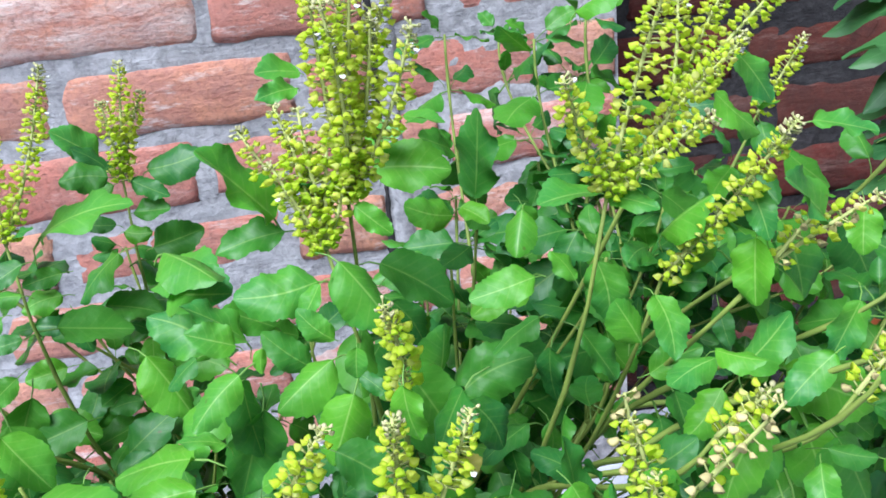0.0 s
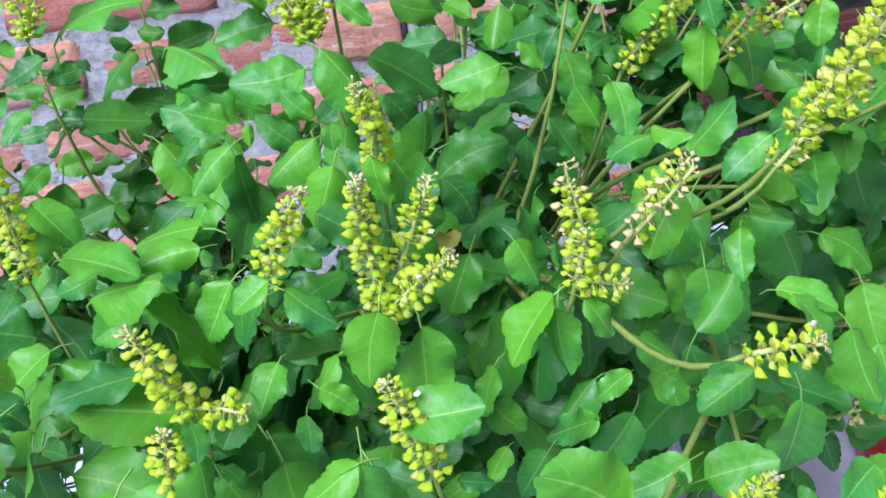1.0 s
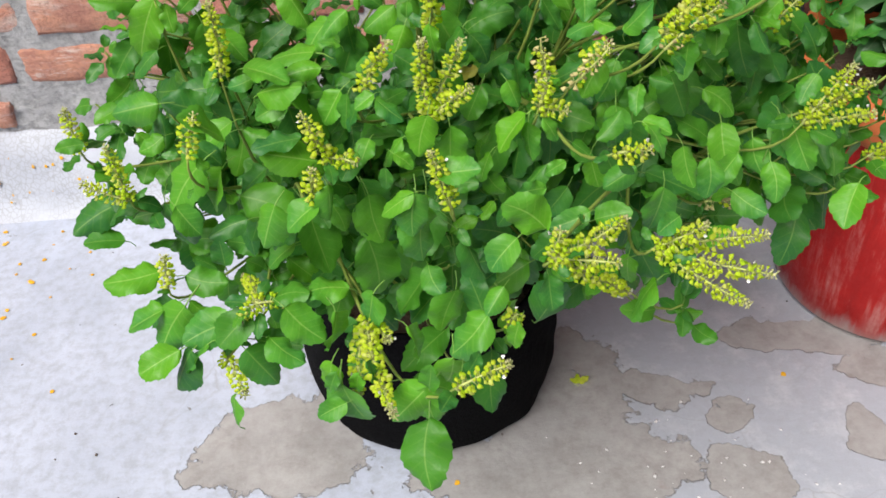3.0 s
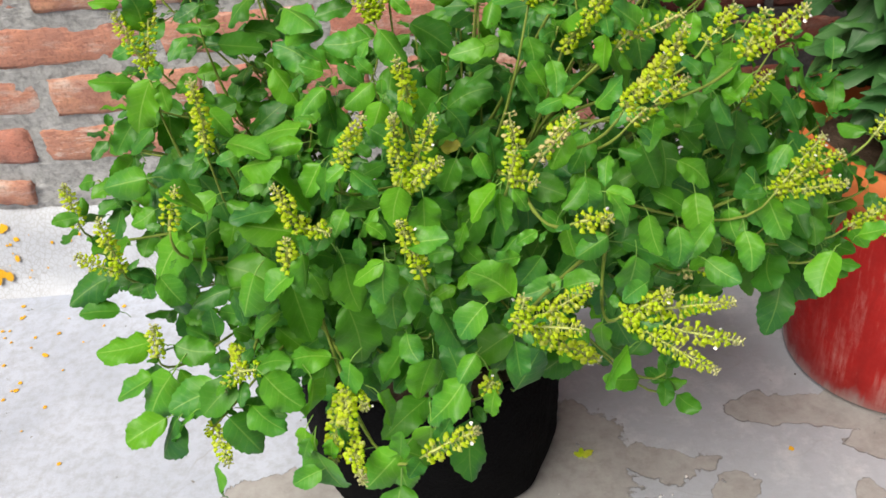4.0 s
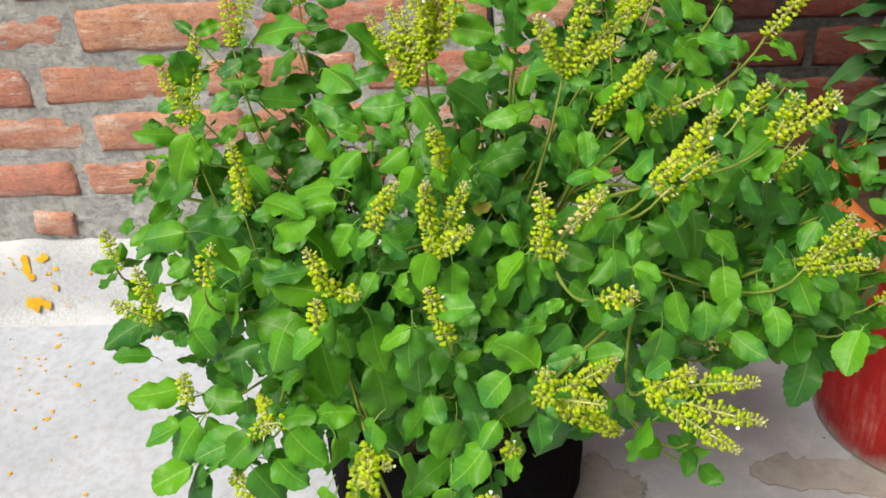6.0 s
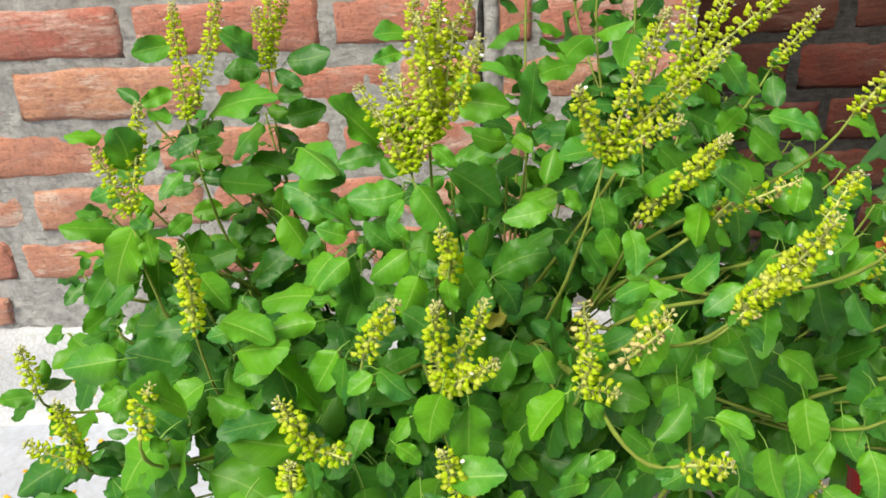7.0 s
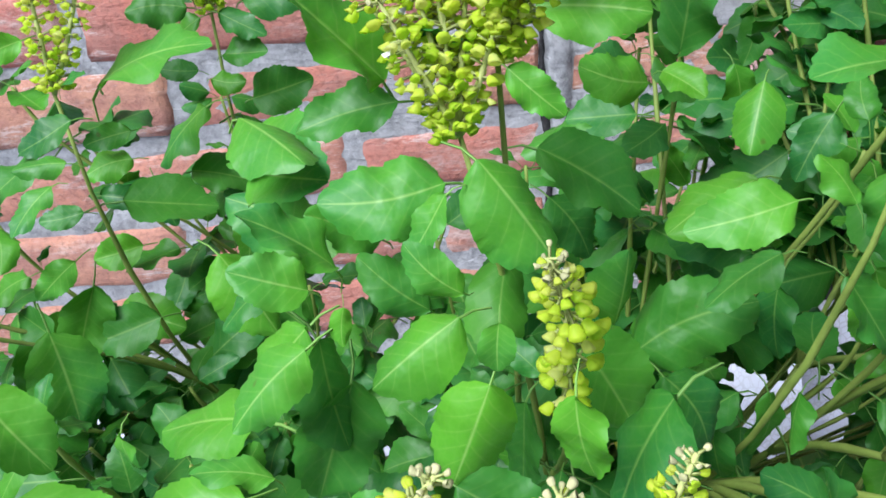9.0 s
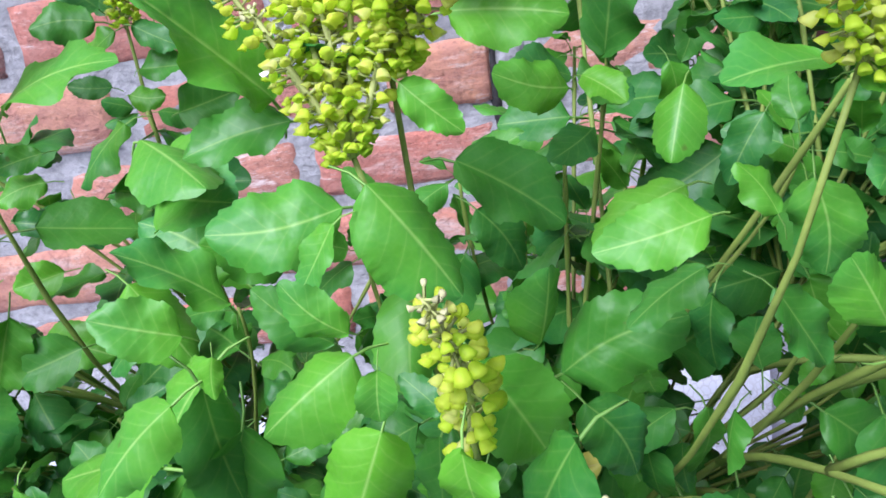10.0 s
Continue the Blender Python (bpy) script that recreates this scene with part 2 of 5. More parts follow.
def leaf_material(name, tones, vein, flush, gloss=0.45, thin=0.18):
    m = Mat(name, gloss, 0.42)
    uv = m.node("UVMap")
    uv.uv_map = "leaf"
    sep = m.node("SeparateXYZ")
    m.link(uv.outputs["UV"], sep.inputs["Vector"])
    u, v = sep.outputs["X"], m.math("ABSOLUTE", m.math("SUBTRACT", sep.outputs["Y"], 0.5))
    rnd = m.node("ObjectInfo").outputs["Random"]
    isl = m.node("NewGeometry").outputs["Random Per Island"]
    tone = m.math("FRACT", m.math("ADD", rnd, isl))
    base = m.ramp(tone, *[(i / (len(tones) - 1), c) for i, c in enumerate(tones)])
    p = m.position()
    n1 = m.noise(p, 38, 5, 0.6)
    base = m.mix(m.ramp(n1, (0.38, 0.0), (0.75, 0.35)), base, tones[-1])
    # yellower towards the stalk and the midrib, bluer towards the margin
    warm = m.math("ADD", m.math("SUBTRACT", 0.95, u), m.math("MULTIPLY", m.math("SUBTRACT", n1, 0.5), 1.6))
    base = m.mix(m.math("MULTIPLY", m.ramp(warm, (0.1, 0.0), (0.85, 1.0)), 0.55), base, flush)
    midrib = m.ramp(v, (0.0, 1.0), (0.012, 0.55), (0.030, 0.0))
    curve = m.math("MULTIPLY", m.math("POWER", m.math("MULTIPLY", v, 2.0), 0.8), 0.24)
    wave = m.math("FRACT", m.math("MULTIPLY", m.math("SUBTRACT", u, curve), 6.5))
    near = m.math("ABSOLUTE", m.math("SUBTRACT", wave, 0.5))
    side = m.ramp(near, (0.0, 0.8), (0.05, 0.25), (0.16, 0.0))
    fade = m.ramp(v, (0.25, 1.0), (0.48, 0.2))
    fine = m.node("TexVoronoi", feature="DISTANCE_TO_EDGE")
    fine.inputs["Scale"].default_value = 420
    m.link(p, fine.inputs["Vector"])
    net = m.ramp(fine.outputs["Distance"], (0.0, 1.0), (0.22, 0.0))
    base = m.mix(m.math("MULTIPLY", net, 0.03), base, vein)
    base = m.mix(m.math("MAXIMUM", m.math("MULTIPLY", midrib, 0.5), m.math("MULTIPLY", m.math("MULTIPLY", side, fade), 0.16)), base, vein)
    spots = m.ramp(m.noise(p, 120, 2), (0.75, 0.0), (0.79, 0.5))
    base = m.mix(spots, base, (0.10, 0.06, 0.02))
    m.color(base)
    m.link(m.ramp(m.noise(p, 85, 4), (0.3, gloss - 0.07), (0.7, gloss + 0.14)), m.b.inputs["Roughness"])
    m.bump(m.math("ADD", midrib, m.math("MULTIPLY", side, 0.8)), 0.0020, -0.9)
    m.bump(m.noise(p, 90, 3), 0.0030, 0.32)
    m.bump(m.math("ADD", net, m.noise(p, 520, 3)), 0.0006, -0.6)
    tr = m.node("BsdfTranslucent")
    m.link(m.mix(1.0, base, (1.6, 1.6, 0.6), "MULTIPLY"), tr.inputs["Color"])
    mx = m.node("MixShader")
    mx.inputs["Fac"].default_value = thin
    m.link(m.b.outputs["BSDF"], mx.inputs[1])
    m.link(tr.outputs["BSDF"], mx.inputs[2])
    m.link(mx.outputs["Shader"], m.n["Material Output"].inputs["Surface"])
    return m.m


LEAF = leaf_material("basil_leaf", [(0.019, 0.122, 0.030), (0.028, 0.162, 0.032), (0.048, 0.212, 0.022), (0.084, 0.290, 0.014)], (0.26, 0.44, 0.10), (0.042, 0.190, 0.010))
# paler copy for young leaves and leaves in full light; light is in the colour
YOUNG_LIT_LEAF = leaf_material("young_lit_basil_leaf", [(0.038, 0.215, 0.046), (0.054, 0.255, 0.040), (0.082, 0.310, 0.026), (0.108, 0.345, 0.016)], (0.42, 0.64, 0.18), (0.120, 0.370, 0.010), 0.45, 0.22)
YELLOWED = leaf_material("yellowed_basil_leaf", [(0.50, 0.46, 0.06), (0.62, 0.56, 0.16)], (0.6, 0.5, 0.3), (0.56, 0.54, 0.06))
SHRUB_LEAF = leaf_material("shrub_leaf", [(0.016, 0.075, 0.024), (0.030, 0.115, 0.034), (0.060, 0.180, 0.046)], (0.12, 0.24, 0.10), (0.035, 0.13, 0.030))


def calyx_material():
    m = Mat("seed_calyx", 0.5, 0.4)
    isl = m.node("NewGeometry").outputs["Random Per Island"]
    n = m.noise(m.position(), 160, 3)
    f = m.math("ADD", m.math("MULTIPLY", n, 0.3), m.math("MULTIPLY", isl, 0.75))
    c = m.ramp(f, (0.15, (0.70, 0.90, 0.06)), (0.45, (0.82, 0.95, 0.08)), (0.75, (0.88, 0.95, 0.16)), (0.95, (0.90, 0.90, 0.46)))
    m.color(c)
    tr, mx = m.node("BsdfTranslucent"), m.node("MixShader")
    m.link(c, tr.inputs["Color"])
    mx.inputs["Fac"].default_value = 0.68
    m.link(m.b.outputs["BSDF"], mx.inputs[1])
    m.link(tr.outputs["BSDF"], mx.inputs[2])
    m.link(mx.outputs["Shader"], m.n["Material Output"].inputs["Surface"])
    return m.m


CALYX = calyx_material()


def plain(name, color, rough, scale, spread, bump=0.0, spec=0.4, thin=0.0):
    m = Mat(name, rough, spec)
    p = m.position()
    n = m.noise(p, scale, 5, 0.6)
    isl = m.node("NewGeometry").outputs["Random Per Island"]
    f = m.math("ADD", m.math("MULTIPLY", n, 0.6), m.math("MULTIPLY", isl, 0.4))
    m.color(m.ramp(f, (0.25, tuple(c * (1 - spread) for c in color)), (0.75, tuple(min(1, c * (1 + spread)) for c in color))))
    if bump:
        m.bump(n, bump)
    if thin:
        tr, mx = m.node("BsdfTranslucent"), m.node("MixShader")
        tr.inputs["Color"].default_value = (*color, 1)
        mx.inputs["Fac"].default_value = thin
        m.link(m.b.outputs["BSDF"], mx.inputs[1])
        m.link(tr.outputs["BSDF"], mx.inputs[2])
        m.link(mx.outputs["Shader"], m.n["Material Output"].inputs["Surface"])
    return m.m


STEM = plain("green_stem", (0.20, 0.27, 0.05), 0.65, 45, 0.5, 0.0015)
AXIS = plain("spike_axis", (0.40, 0.44, 0.15), 0.7, 60, 0.3)
DRY = plain("dry_calyx", (0.52, 0.45, 0.20), 0.8, 90, 0.3)
BUD = plain("flower_bud", (0.48, 0.47, 0.24), 0.8, 200, 0.35)
PETAL = plain("white_petal", (0.8, 0.79, 0.82), 0.6, 90, 0.05)
SOIL = plain("potting_soil", (0.10, 0.07, 0.05), 1.0, 70, 0.5, 0.01)
FELT = plain("black_fabric", (0.006, 0.006, 0.007), 0.95, 260, 0.7, 0.004, 0.06)
YELLOW = plain("yellow_paint", (0.75, 0.40, 0.02), 0.6, 50, 0.15)
TERRACOTTA = plain("terracotta_rim", (0.55, 0.15, 0.045), 0.7, 40, 0.2, 0.001)


def red_paint_material():
    m = Mat("worn_red_paint", 0.55, 0.3)
    p = m.position()
    streak = m.noise(p, 34, 9, 0.75, (1, 1, 0.10))
    blotch = m.noise(p, 9, 6, 0.65)
    n = m.noise(p, 70, 6, 0.7)
    c = m.ramp(blotch, (0.3, (0.36, 0.010, 0.010)), (0.7, (0.56, 0.020, 0.018)))
    c = m.mix(m.ramp(streak, (0.36, 0.5), (0.5, 0.0)), c, (0.27, 0.008, 0.008))
    c = m.mix(m.math("MULTIPLY", m.ramp(streak, (0.52, 0.0), (0.66, 0.75)), m.ramp(blotch, (0.42, 0.15), (0.6, 1.0))), c, (0.62, 0.30, 0.28))
    scuff = m.noise(p, 55, 8, 0.75, (1, 1, 0.3))
    c = m.mix(m.ramp(scuff, (0.64, 0.0), (0.72, 0.6)), c, (0.66, 0.45, 0.42))
    sep = m.node("SeparateXYZ")
    m.link(p, sep.inputs["Vector"])
    low = m.ramp(m.math("ADD", sep.outputs["Z"], m.math("MULTIPLY", m.math("SUBTRACT", streak, 0.5), 0.10)), (0.0, 0.85), (0.008, 0.7), (0.030, 0.0))
    c = m.mix(low, c, (0.55, 0.46, 0.45))
    m.color(c)
    m.link(m.ramp(n, (0.3, 0.42), (0.7, 0.7)), m.b.inputs["Roughness"])
    m.bump(n, 0.0015, 0.5)
    m.bump(streak, 0.002, 0.4)
    return m.m


RED = red_paint_material()


# ---- making meshes ----
def mesh_object(name, verts, faces, mats, slots=None, uvs=None, smooth=True):
    me = bpy.data.meshes.new(name)
    me.from_pydata([tuple(v) for v in verts], [], faces)
    for mt in mats if isinstance(mats, (list, tuple)) else [mats]:
        me.materials.append(mt)
    if slots is not None:
        me.polygons.foreach_set("material_index", slots)
    if uvs is not None:
        layer = me.uv_layers.new(name="leaf")
        for lp in me.loops:
            layer.data[lp.index].uv = uvs[lp.vertex_index]
    me.polygons.foreach_set("use_smooth", [smooth] * len(me.polygons))
    me.update()
    return me


def thing(name, at, label, category, group="", kind=""):
    ob = new(name)
    ob.empty_display_size = 0.05
    ob.location = at
    return tagged(ob, label, category, group, kind)


def part(name, me, parent, m=None, label=""):
    """A mesh under a thing or a part; m is its place in the world."""
    ob = new(name, me)
    ob.parent = parent
    base = Matrix.Identity(4)
    up = parent
    while up is not None:
        base = Matrix.Translation(up.location) @ base
        up = up.parent
    ob.matrix_basis = base.inverted() @ (m or Matrix.Identity(4))
    return tagged(ob, label) if label else ob


class Geo:
    """Collects verts and faces of several pieces."""

    def __init__(self):
        self.v, self.f, self.s, self.uv = [], [], [], []

    def add(self, verts, faces, slot=0, uvs=None):
        k = len(self.v)
        self.v += [tuple(v) for v in verts]
        self.f += [tuple(i + k for i in f) for f in faces]
        self.s += [slot] * len(faces)
        self.uv += uvs if uvs else [(0.5, 0.5)] * len(verts)

    def tube(self, pts, radii, sides=6, slot=0):
        pts = [Vector(p) for p in pts]
        k, rings, faces = len(pts), [], []
        side = Vector((0.31, 0.87, 0.39))
        for i, p in enumerate(pts):
            d = (pts[min(i + 1, k - 1)] - pts[max(i - 1, 0)]).normalized()
            a = d.cross(side).normalized()
            b = d.cross(a)
            rings += [p + (a * math.cos(2 * math.pi * j / sides) + b * math.sin(2 * math.pi * j / sides)) * radii[i] for j in range(sides)]
        for i in range(k - 1):
            for j in range(sides):
                j2 = (j + 1) % sides
                faces.append((i * sides + j, i * sides + j2, (i + 1) * sides + j2, (i + 1) * sides + j))
        faces.append(tuple(range(sides))[::-1])
        faces.append(tuple((k - 1) * sides + j for j in range(sides)))
        self.add(rings, faces, slot)

    def mesh(self, name, mats, smooth=True, uv=False):
        return mesh_object(name, self.v, self.f, mats, self.s, self.uv if uv else None, smooth)


def box(geo, lo, hi, slot=0):
    (x0, y0, z0), (x1, y1, z1) = lo, hi
    vs = [(x, y, z) for x in (x0, x1) for y in (y0, y1) for z in (z0, z1)]
    geo.add(vs, [(0, 1, 3, 2), (4, 6, 7, 5), (0, 4, 5, 1), (2, 3, 7, 6), (0, 2, 6, 4), (1, 5, 7, 3)], slot)


# ---- ground, walls ----
def sheet(name, mat, x0, x1, y0, y1, z, nx, ny, rough):
    vs, fs = [], []
    for i in range(nx + 1):
        for j in range(ny + 1):
            x, y = x0 + (x1 - x0) * i / nx, y0 + (y1 - y0) * j / ny
            vs.append((x, y, z + rough * noise.noise((x * 3, y * 3, 0))))
    for i in range(nx):
        for j in range(ny):
            a = i * (ny + 1) + j
            fs.append((a, a + ny + 1, a + ny + 2, a + 1))
    return mesh_object(name, vs, fs, mat)


tagged(new("floor", sheet("floor", FLOOR, -60, 60, -60, 60, 0.0, 1, 1, 0)), "worn white-painted concrete terrace floor with flaked patches", "floor", kind="structure")

BASE, COURSE, CORNER, RECESS = 0.132, 0.0798, 0.326, 0.11


def mortar_wall(name, mat, x0, x1, front, z0, z1, label):
    """A slab whose front is uneven pointing between the bricks."""
    nx, nz = int((x1 - x0) / 0.008), int((z1 - z0) / 0.007)
    vs, fs = [], []
    for i in range(nx + 1):
        for k in range(nz + 1):
            x, z = x0 + (x1 - x0) * i / nx, z0 + (z1 - z0) * k / nz
            w = noise.noise((x * 14, z * 22, 3)) * 0.0014 + noise.noise((x * 44, z * 60, 9)) * 0.0020 + noise.noise((x * 90, z * 120, 5)) * 0.0008
            vs.append((x, front + 0.0040 + (w if 0 < i < nx else 0), z))
    for i in range(nx):
        for k in range(nz):
            a = i * (nz + 1) + k
            fs.append((a, a + nz + 1, a + nz + 2, a + 1))
    g = Geo()
    g.add(vs, fs)
    back = front + 0.23
    g.add([(x1, front + 0.0034, z0), (x1, back, z0), (x1, back, z1), (x1, front + 0.0034, z1)], [(0, 1, 2, 3)])
    g.add([(x0, back, z0), (x1, back, z0), (x1, back, z1), (x0, back, z1)], [(3, 2, 1, 0)])
    g.add([(x0, front + 0.0034, z1), (x1, front + 0.0034, z1), (x1, back, z1), (x0, back, z1)], [(0, 1, 2, 3)])
    return tagged(new(name, g.mesh(name, mat)), label, "wall", kind="structure")


# added walls out of view that block low sky light and floor bounce
for name, lo, hi in (("shade_wall_side", (1.35, -3.4, 0.0), (1.58, RECESS + 0.002, 2.2)), ("shade_wall_back", (-2.83, -3.63, 0.0), (1.58, -3.402, 1.9)), ("shade_wall_left", (-2.83, -3.4, 0.0), (-2.602, 0.2, 1.9))):
    g = Geo()
    box(g, lo, hi)
    tagged(new(name, g.mesh(name, MORTAR, smooth=False)), "plain unseen wall added to cut low sky light", "wall", kind="structure")
wall_near = mortar_wall("wall_near", MORTAR, -2.6, CORNER, 0.0, 0.0, 2.2, "red brick wall with thick grey cement joints")
wall_recessed = mortar_wall("wall_recessed", DARK_MORTAR, CORNER, 2.8, RECESS, 0.0, 2.2, "recessed wall of dark maroon bricks with near-black joints")


def brick_mesh(name, mat, seed, worn):
    """A brick 1 x 1 across its face (x, z), 30 mm deep, with chipped uneven edges."""
    rnd = random.Random(seed)
    us = (0.0, 0.018, 0.05, 0.16, 0.3, 0.44, 0.58, 0.72, 0.86, 0.95, 0.982, 1.0)
    ws = (0.0, 0.05, 0.14, 0.38, 0.62, 0.86, 0.95, 1.0)
    nx, nz = len(us) - 1, len(ws) - 1
    vs, fs = [], []
    for i, u in enumerate(us):
        for k, w in enumerate(ws):
            x, z = u - 0.5, w - 0.5
            lap = min(i, nx - i, k, nz - k)
            ex, ez = abs(2 * x) ** 6, abs(2 * z) ** 4
            x += noise.noise((w * 3 + seed, seed, 5)) * 0.025 * worn * ex
            z += (noise.noise((u * 4 + seed * 7, 1, seed)) * 0.07 + noise.noise((u * 13 + seed * 3, 4, seed)) * 0.035) * worn * ez * (1 if z > 0 else -1)
            if min(i, nx - i) + min(k, nz - k) < 2:
                x -= math.copysign(0.020, x)
                z -= math.copysign(0.09, z)
            y = (0.010, 0.0044, 0.0012, 0.0)[min(lap, 3)] + noise.noise((u * 5, w * 3, seed * 3)) * 0.0030 * worn + noise.noise((u * 17, w * 8, seed * 5)) * 0.0012 * worn
            vs.append((x, y, z))
    idx = lambda i, k: i * (nz + 1) + k
    for i in range(nx):
        for k in range(nz):
            fs.append((idx(i, k), idx(i + 1, k), idx(i + 1, k + 1), idx(i, k + 1)))
    ring = [idx(i, 0) for i in range(nx + 1)] + [idx(nx, k) for k in range(1, nz + 1)] + [idx(i, nz) for i in range(nx - 1, -1, -1)] + [idx(0, k) for k in range(nz - 1, 0, -1)]
    base = len(vs)
    vs += [(vs[r][0], 0.03, vs[r][2]) for r in ring]
    m = len(ring)
    for j in range(m):
        fs.append((ring[(j + 1) % m], ring[j], base + j, base + (j + 1) % m))
    return mesh_object(name, vs, fs, mat)


# ---- grow bag ----
def lathe(profile, cx, cy, sides=48, wob=0.0, seed=0, slot=0, geo=None, crease=0.0):
    g = geo or Geo()
    vs, fs = [], []
    for r, z in profile:
        for j in range(sides):
            a = 2 * math.pi * j / sides
            k = 1 + wob * noise.noise((math.cos(a) * 1.5, math.sin(a) * 1.5, z * 6 + seed)) + crease * (abs(noise.noise((a * 3 + z * 9, z * 16, seed))) - 0.2)
            vs.append((cx + r * k * math.cos(a), cy + r * k * math.sin(a), z))
    for i in range(len(profile) - 1):
        for j in range(sides):
            j2 = (j + 1) % sides
            fs.append((i * sides + j, i * sides + j2, (i + 1) * sides + j2, (i + 1) * sides + j))
    g.add(vs, fs, slot)
    return g


BAG = Vector((0.0, -0.408, 0.0))
bag = thing("grow_bag", BAG, "round black fabric grow bag standing on the floor", "planter")
part("body", lathe([(0.02, 0.004), (0.134, 0.002), (0.147, 0.005), (0.153, 0.014), (0.157, 0.028)] + [(0.158 - 0.004 * (k / 11) ** 1.5, 0.04 + 0.16 * k / 11) for k in range(12)] + [(0.154, 0.208), (0.153, 0.215), (0.150, 0.215), (0.148, 0.2), (0.146, 0.15)],
                   BAG.x, BAG.y, 110, 0.06, 2, crease=0.05).mesh("body", FELT), bag)
part("soil", lathe([(0.149, 0.178), (0.10, 0.186), (0.05, 0.19), (0.004, 0.192)], BAG.x, BAG.y, 40, 0.03, 4).mesh("soil", SOIL), bag, None, "dark potting soil")

# ---- red pot ----
POT = Vector((0.640, -0.30, 0.0))
pot = thing("flower_pot", POT, "large red-painted clay pot with terracotta rim, scuffed at its foot", "planter")
part("body", lathe([(0.02, 0.004), (0.136, 0.002), (0.143, 0.008), (0.149, 0.08), (0.156, 0.16), (0.163, 0.24), (0.168, 0.305)], POT.x, POT.y, 64, 0.01, 1).mesh("body", RED), pot)
part("rim", lathe([(0.168, 0.302), (0.178, 0.306), (0.183, 0.322), (0.184, 0.345), (0.180, 0.360), (0.168, 0.362), (0.160, 0.350), (0.157, 0.31), (0.155, 0.28)], POT.x, POT.y, 64, 0.01, 1).mesh("rim", TERRACOTTA), pot, None, "bare terracotta rim")
part("soil", lathe([(0.156, 0.300), (0.10, 0.305), (0.05, 0.308), (0.004, 0.31)], POT.x, POT.y, 40, 0.02, 4).mesh("soil", SOIL), pot, None, "dry soil")


# ---- leaves ----
def leaf_geo(seed, width=0.30, teeth=0.024, fold=0.40, curl=0.26, petiole=0.42, rows=9, step=3, lanes=(0.3, 0.58, 0.82, 1.0), blunt=2.35):
    """A leaf one unit long on x, face up: a blunt, wavy, saw-toothed blade, and a thin stalk behind its base."""
    rnd = random.Random(seed)
    vs, fs, uv = [], [], []
    bend, twist = curl * rnd.uniform(-0.2, 1.5), rnd.uniform(-0.35, 0.35)
    fold *= rnd.uniform(-0.7, 1.3)
    arch, quilt = rnd.uniform(-0.1, 0.6), rnd.uniform(0.014, 0.030)
    skew, phase = rnd.uniform(-0.09, 0.09), rnd.uniform(0, 6)
    ruffle = [(rnd.uniform(0.030, 0.085), rnd.uniform(9, 16), rnd.uniform(0, 6)) for k in range(2)]
    lanes = [-v for v in reversed(lanes)] + [0.0] + list(lanes)
    nu, nl = rows * step, len(lanes)
    for i in range(nu + 1):
        u = i / nu
        full = (1 - abs(2 * u ** 0.86 - 1) ** blunt) ** 0.74 if 0 < i < nu else 0.0
        w = width * full + (0.012 if i in (0, nu) else 0)
        saw = (i % step) / (step - 1) - 0.4
        tooth = teeth * saw * (0.16 < u < 0.96) * (0.8 + 0.5 * noise.noise((i * 0.7, seed, 2)))
        for v in lanes:
            edge, right = abs(v), int(v > 0)
            lap = w * (1 + 0.11 * noise.noise((u * 5, right * 9 + seed, 1)))
            y = v * (lap + tooth * (edge > 0.9)) + skew * math.sin(math.pi * u)
            z = fold * edge * w - bend * u * u - arch * edge * edge * w
            z += quilt * abs(math.sin((u - 0.3 * edge) * 6 * math.pi + phase)) * math.sin(math.pi * edge) * full
            amp, freq, off = ruffle[right]
            z += amp * math.sin(u * freq + off) * edge ** 2.2 * min(1, 3 * (1 - u) + 0.4)
            z += twist * y * u
            vs.append((u + (teeth * 0.9 * saw if 0 < i < nu and edge > 0.9 else 0), y, z))
            uv.append((u, 0.5 + v * 0.5))
    for i in range(nu):
        for j in range(nl - 1):
            q = i * nl + j
            fs.append((q, q + nl, q + nl + 1, q + 1))
    k = len(vs)
    for x in (-petiole, -petiole * 0.5, 0.03):
        zc = -0.20 * (x / -petiole) ** 2 if x < 0 else 0.0
        for j in range(3):
            a = 2 * math.pi * j / 3
            vs.append((x, 0.014 * math.cos(a), zc - 0.010 + 0.014 * math.sin(a)))
            uv.append((0.02, 0.5))
    for q in range(2):
        for j in range(3):
            fs.append((k + q * 3 + j, k + q * 3 + (j + 1) % 3, k + q * 3 + 3 + (j + 1) % 3, k + q * 3 + 3 + j))
    return vs, fs, uv


WIDTHS = (0.265, 0.33, 0.29, 0.35)
LEAVES = [leaf_geo(s, WIDTHS[s % 4], rows=8, step=2, lanes=(0.4, 0.76, 1.0)) for s in range(14)]
FINE_LEAVES = [leaf_geo(s, WIDTHS[s % 4], petiole=0.26) for s in range(14)]
LEAF_MESH = [mesh_object("leaf", v, f, LEAF, None, u) for v, f, u in FINE_LEAVES]
YOUNG_LIT_MESH = [mesh_object("leaf", v, f, YOUNG_LIT_LEAF, None, u) for v, f, u in FINE_LEAVES]


def leaf_pose(at, along, up, size):
    """Where a leaf lies: its blade's base at `at`, its length along `along`, its face to `up`."""
    x = Vector(along).normalized()
    y = Vector(up).cross(x).normalized()
    z = x.cross(y)
    return Matrix.Translation(at) @ Matrix((x, y, z)).transposed().to_4x4() @ Matrix.Scale(size, 4)


def add_leaf(geo, kind, m):
    v, f, u = LEAVES[kind]
    geo.add([m @ Vector(p) for p in v], f, 0, u)


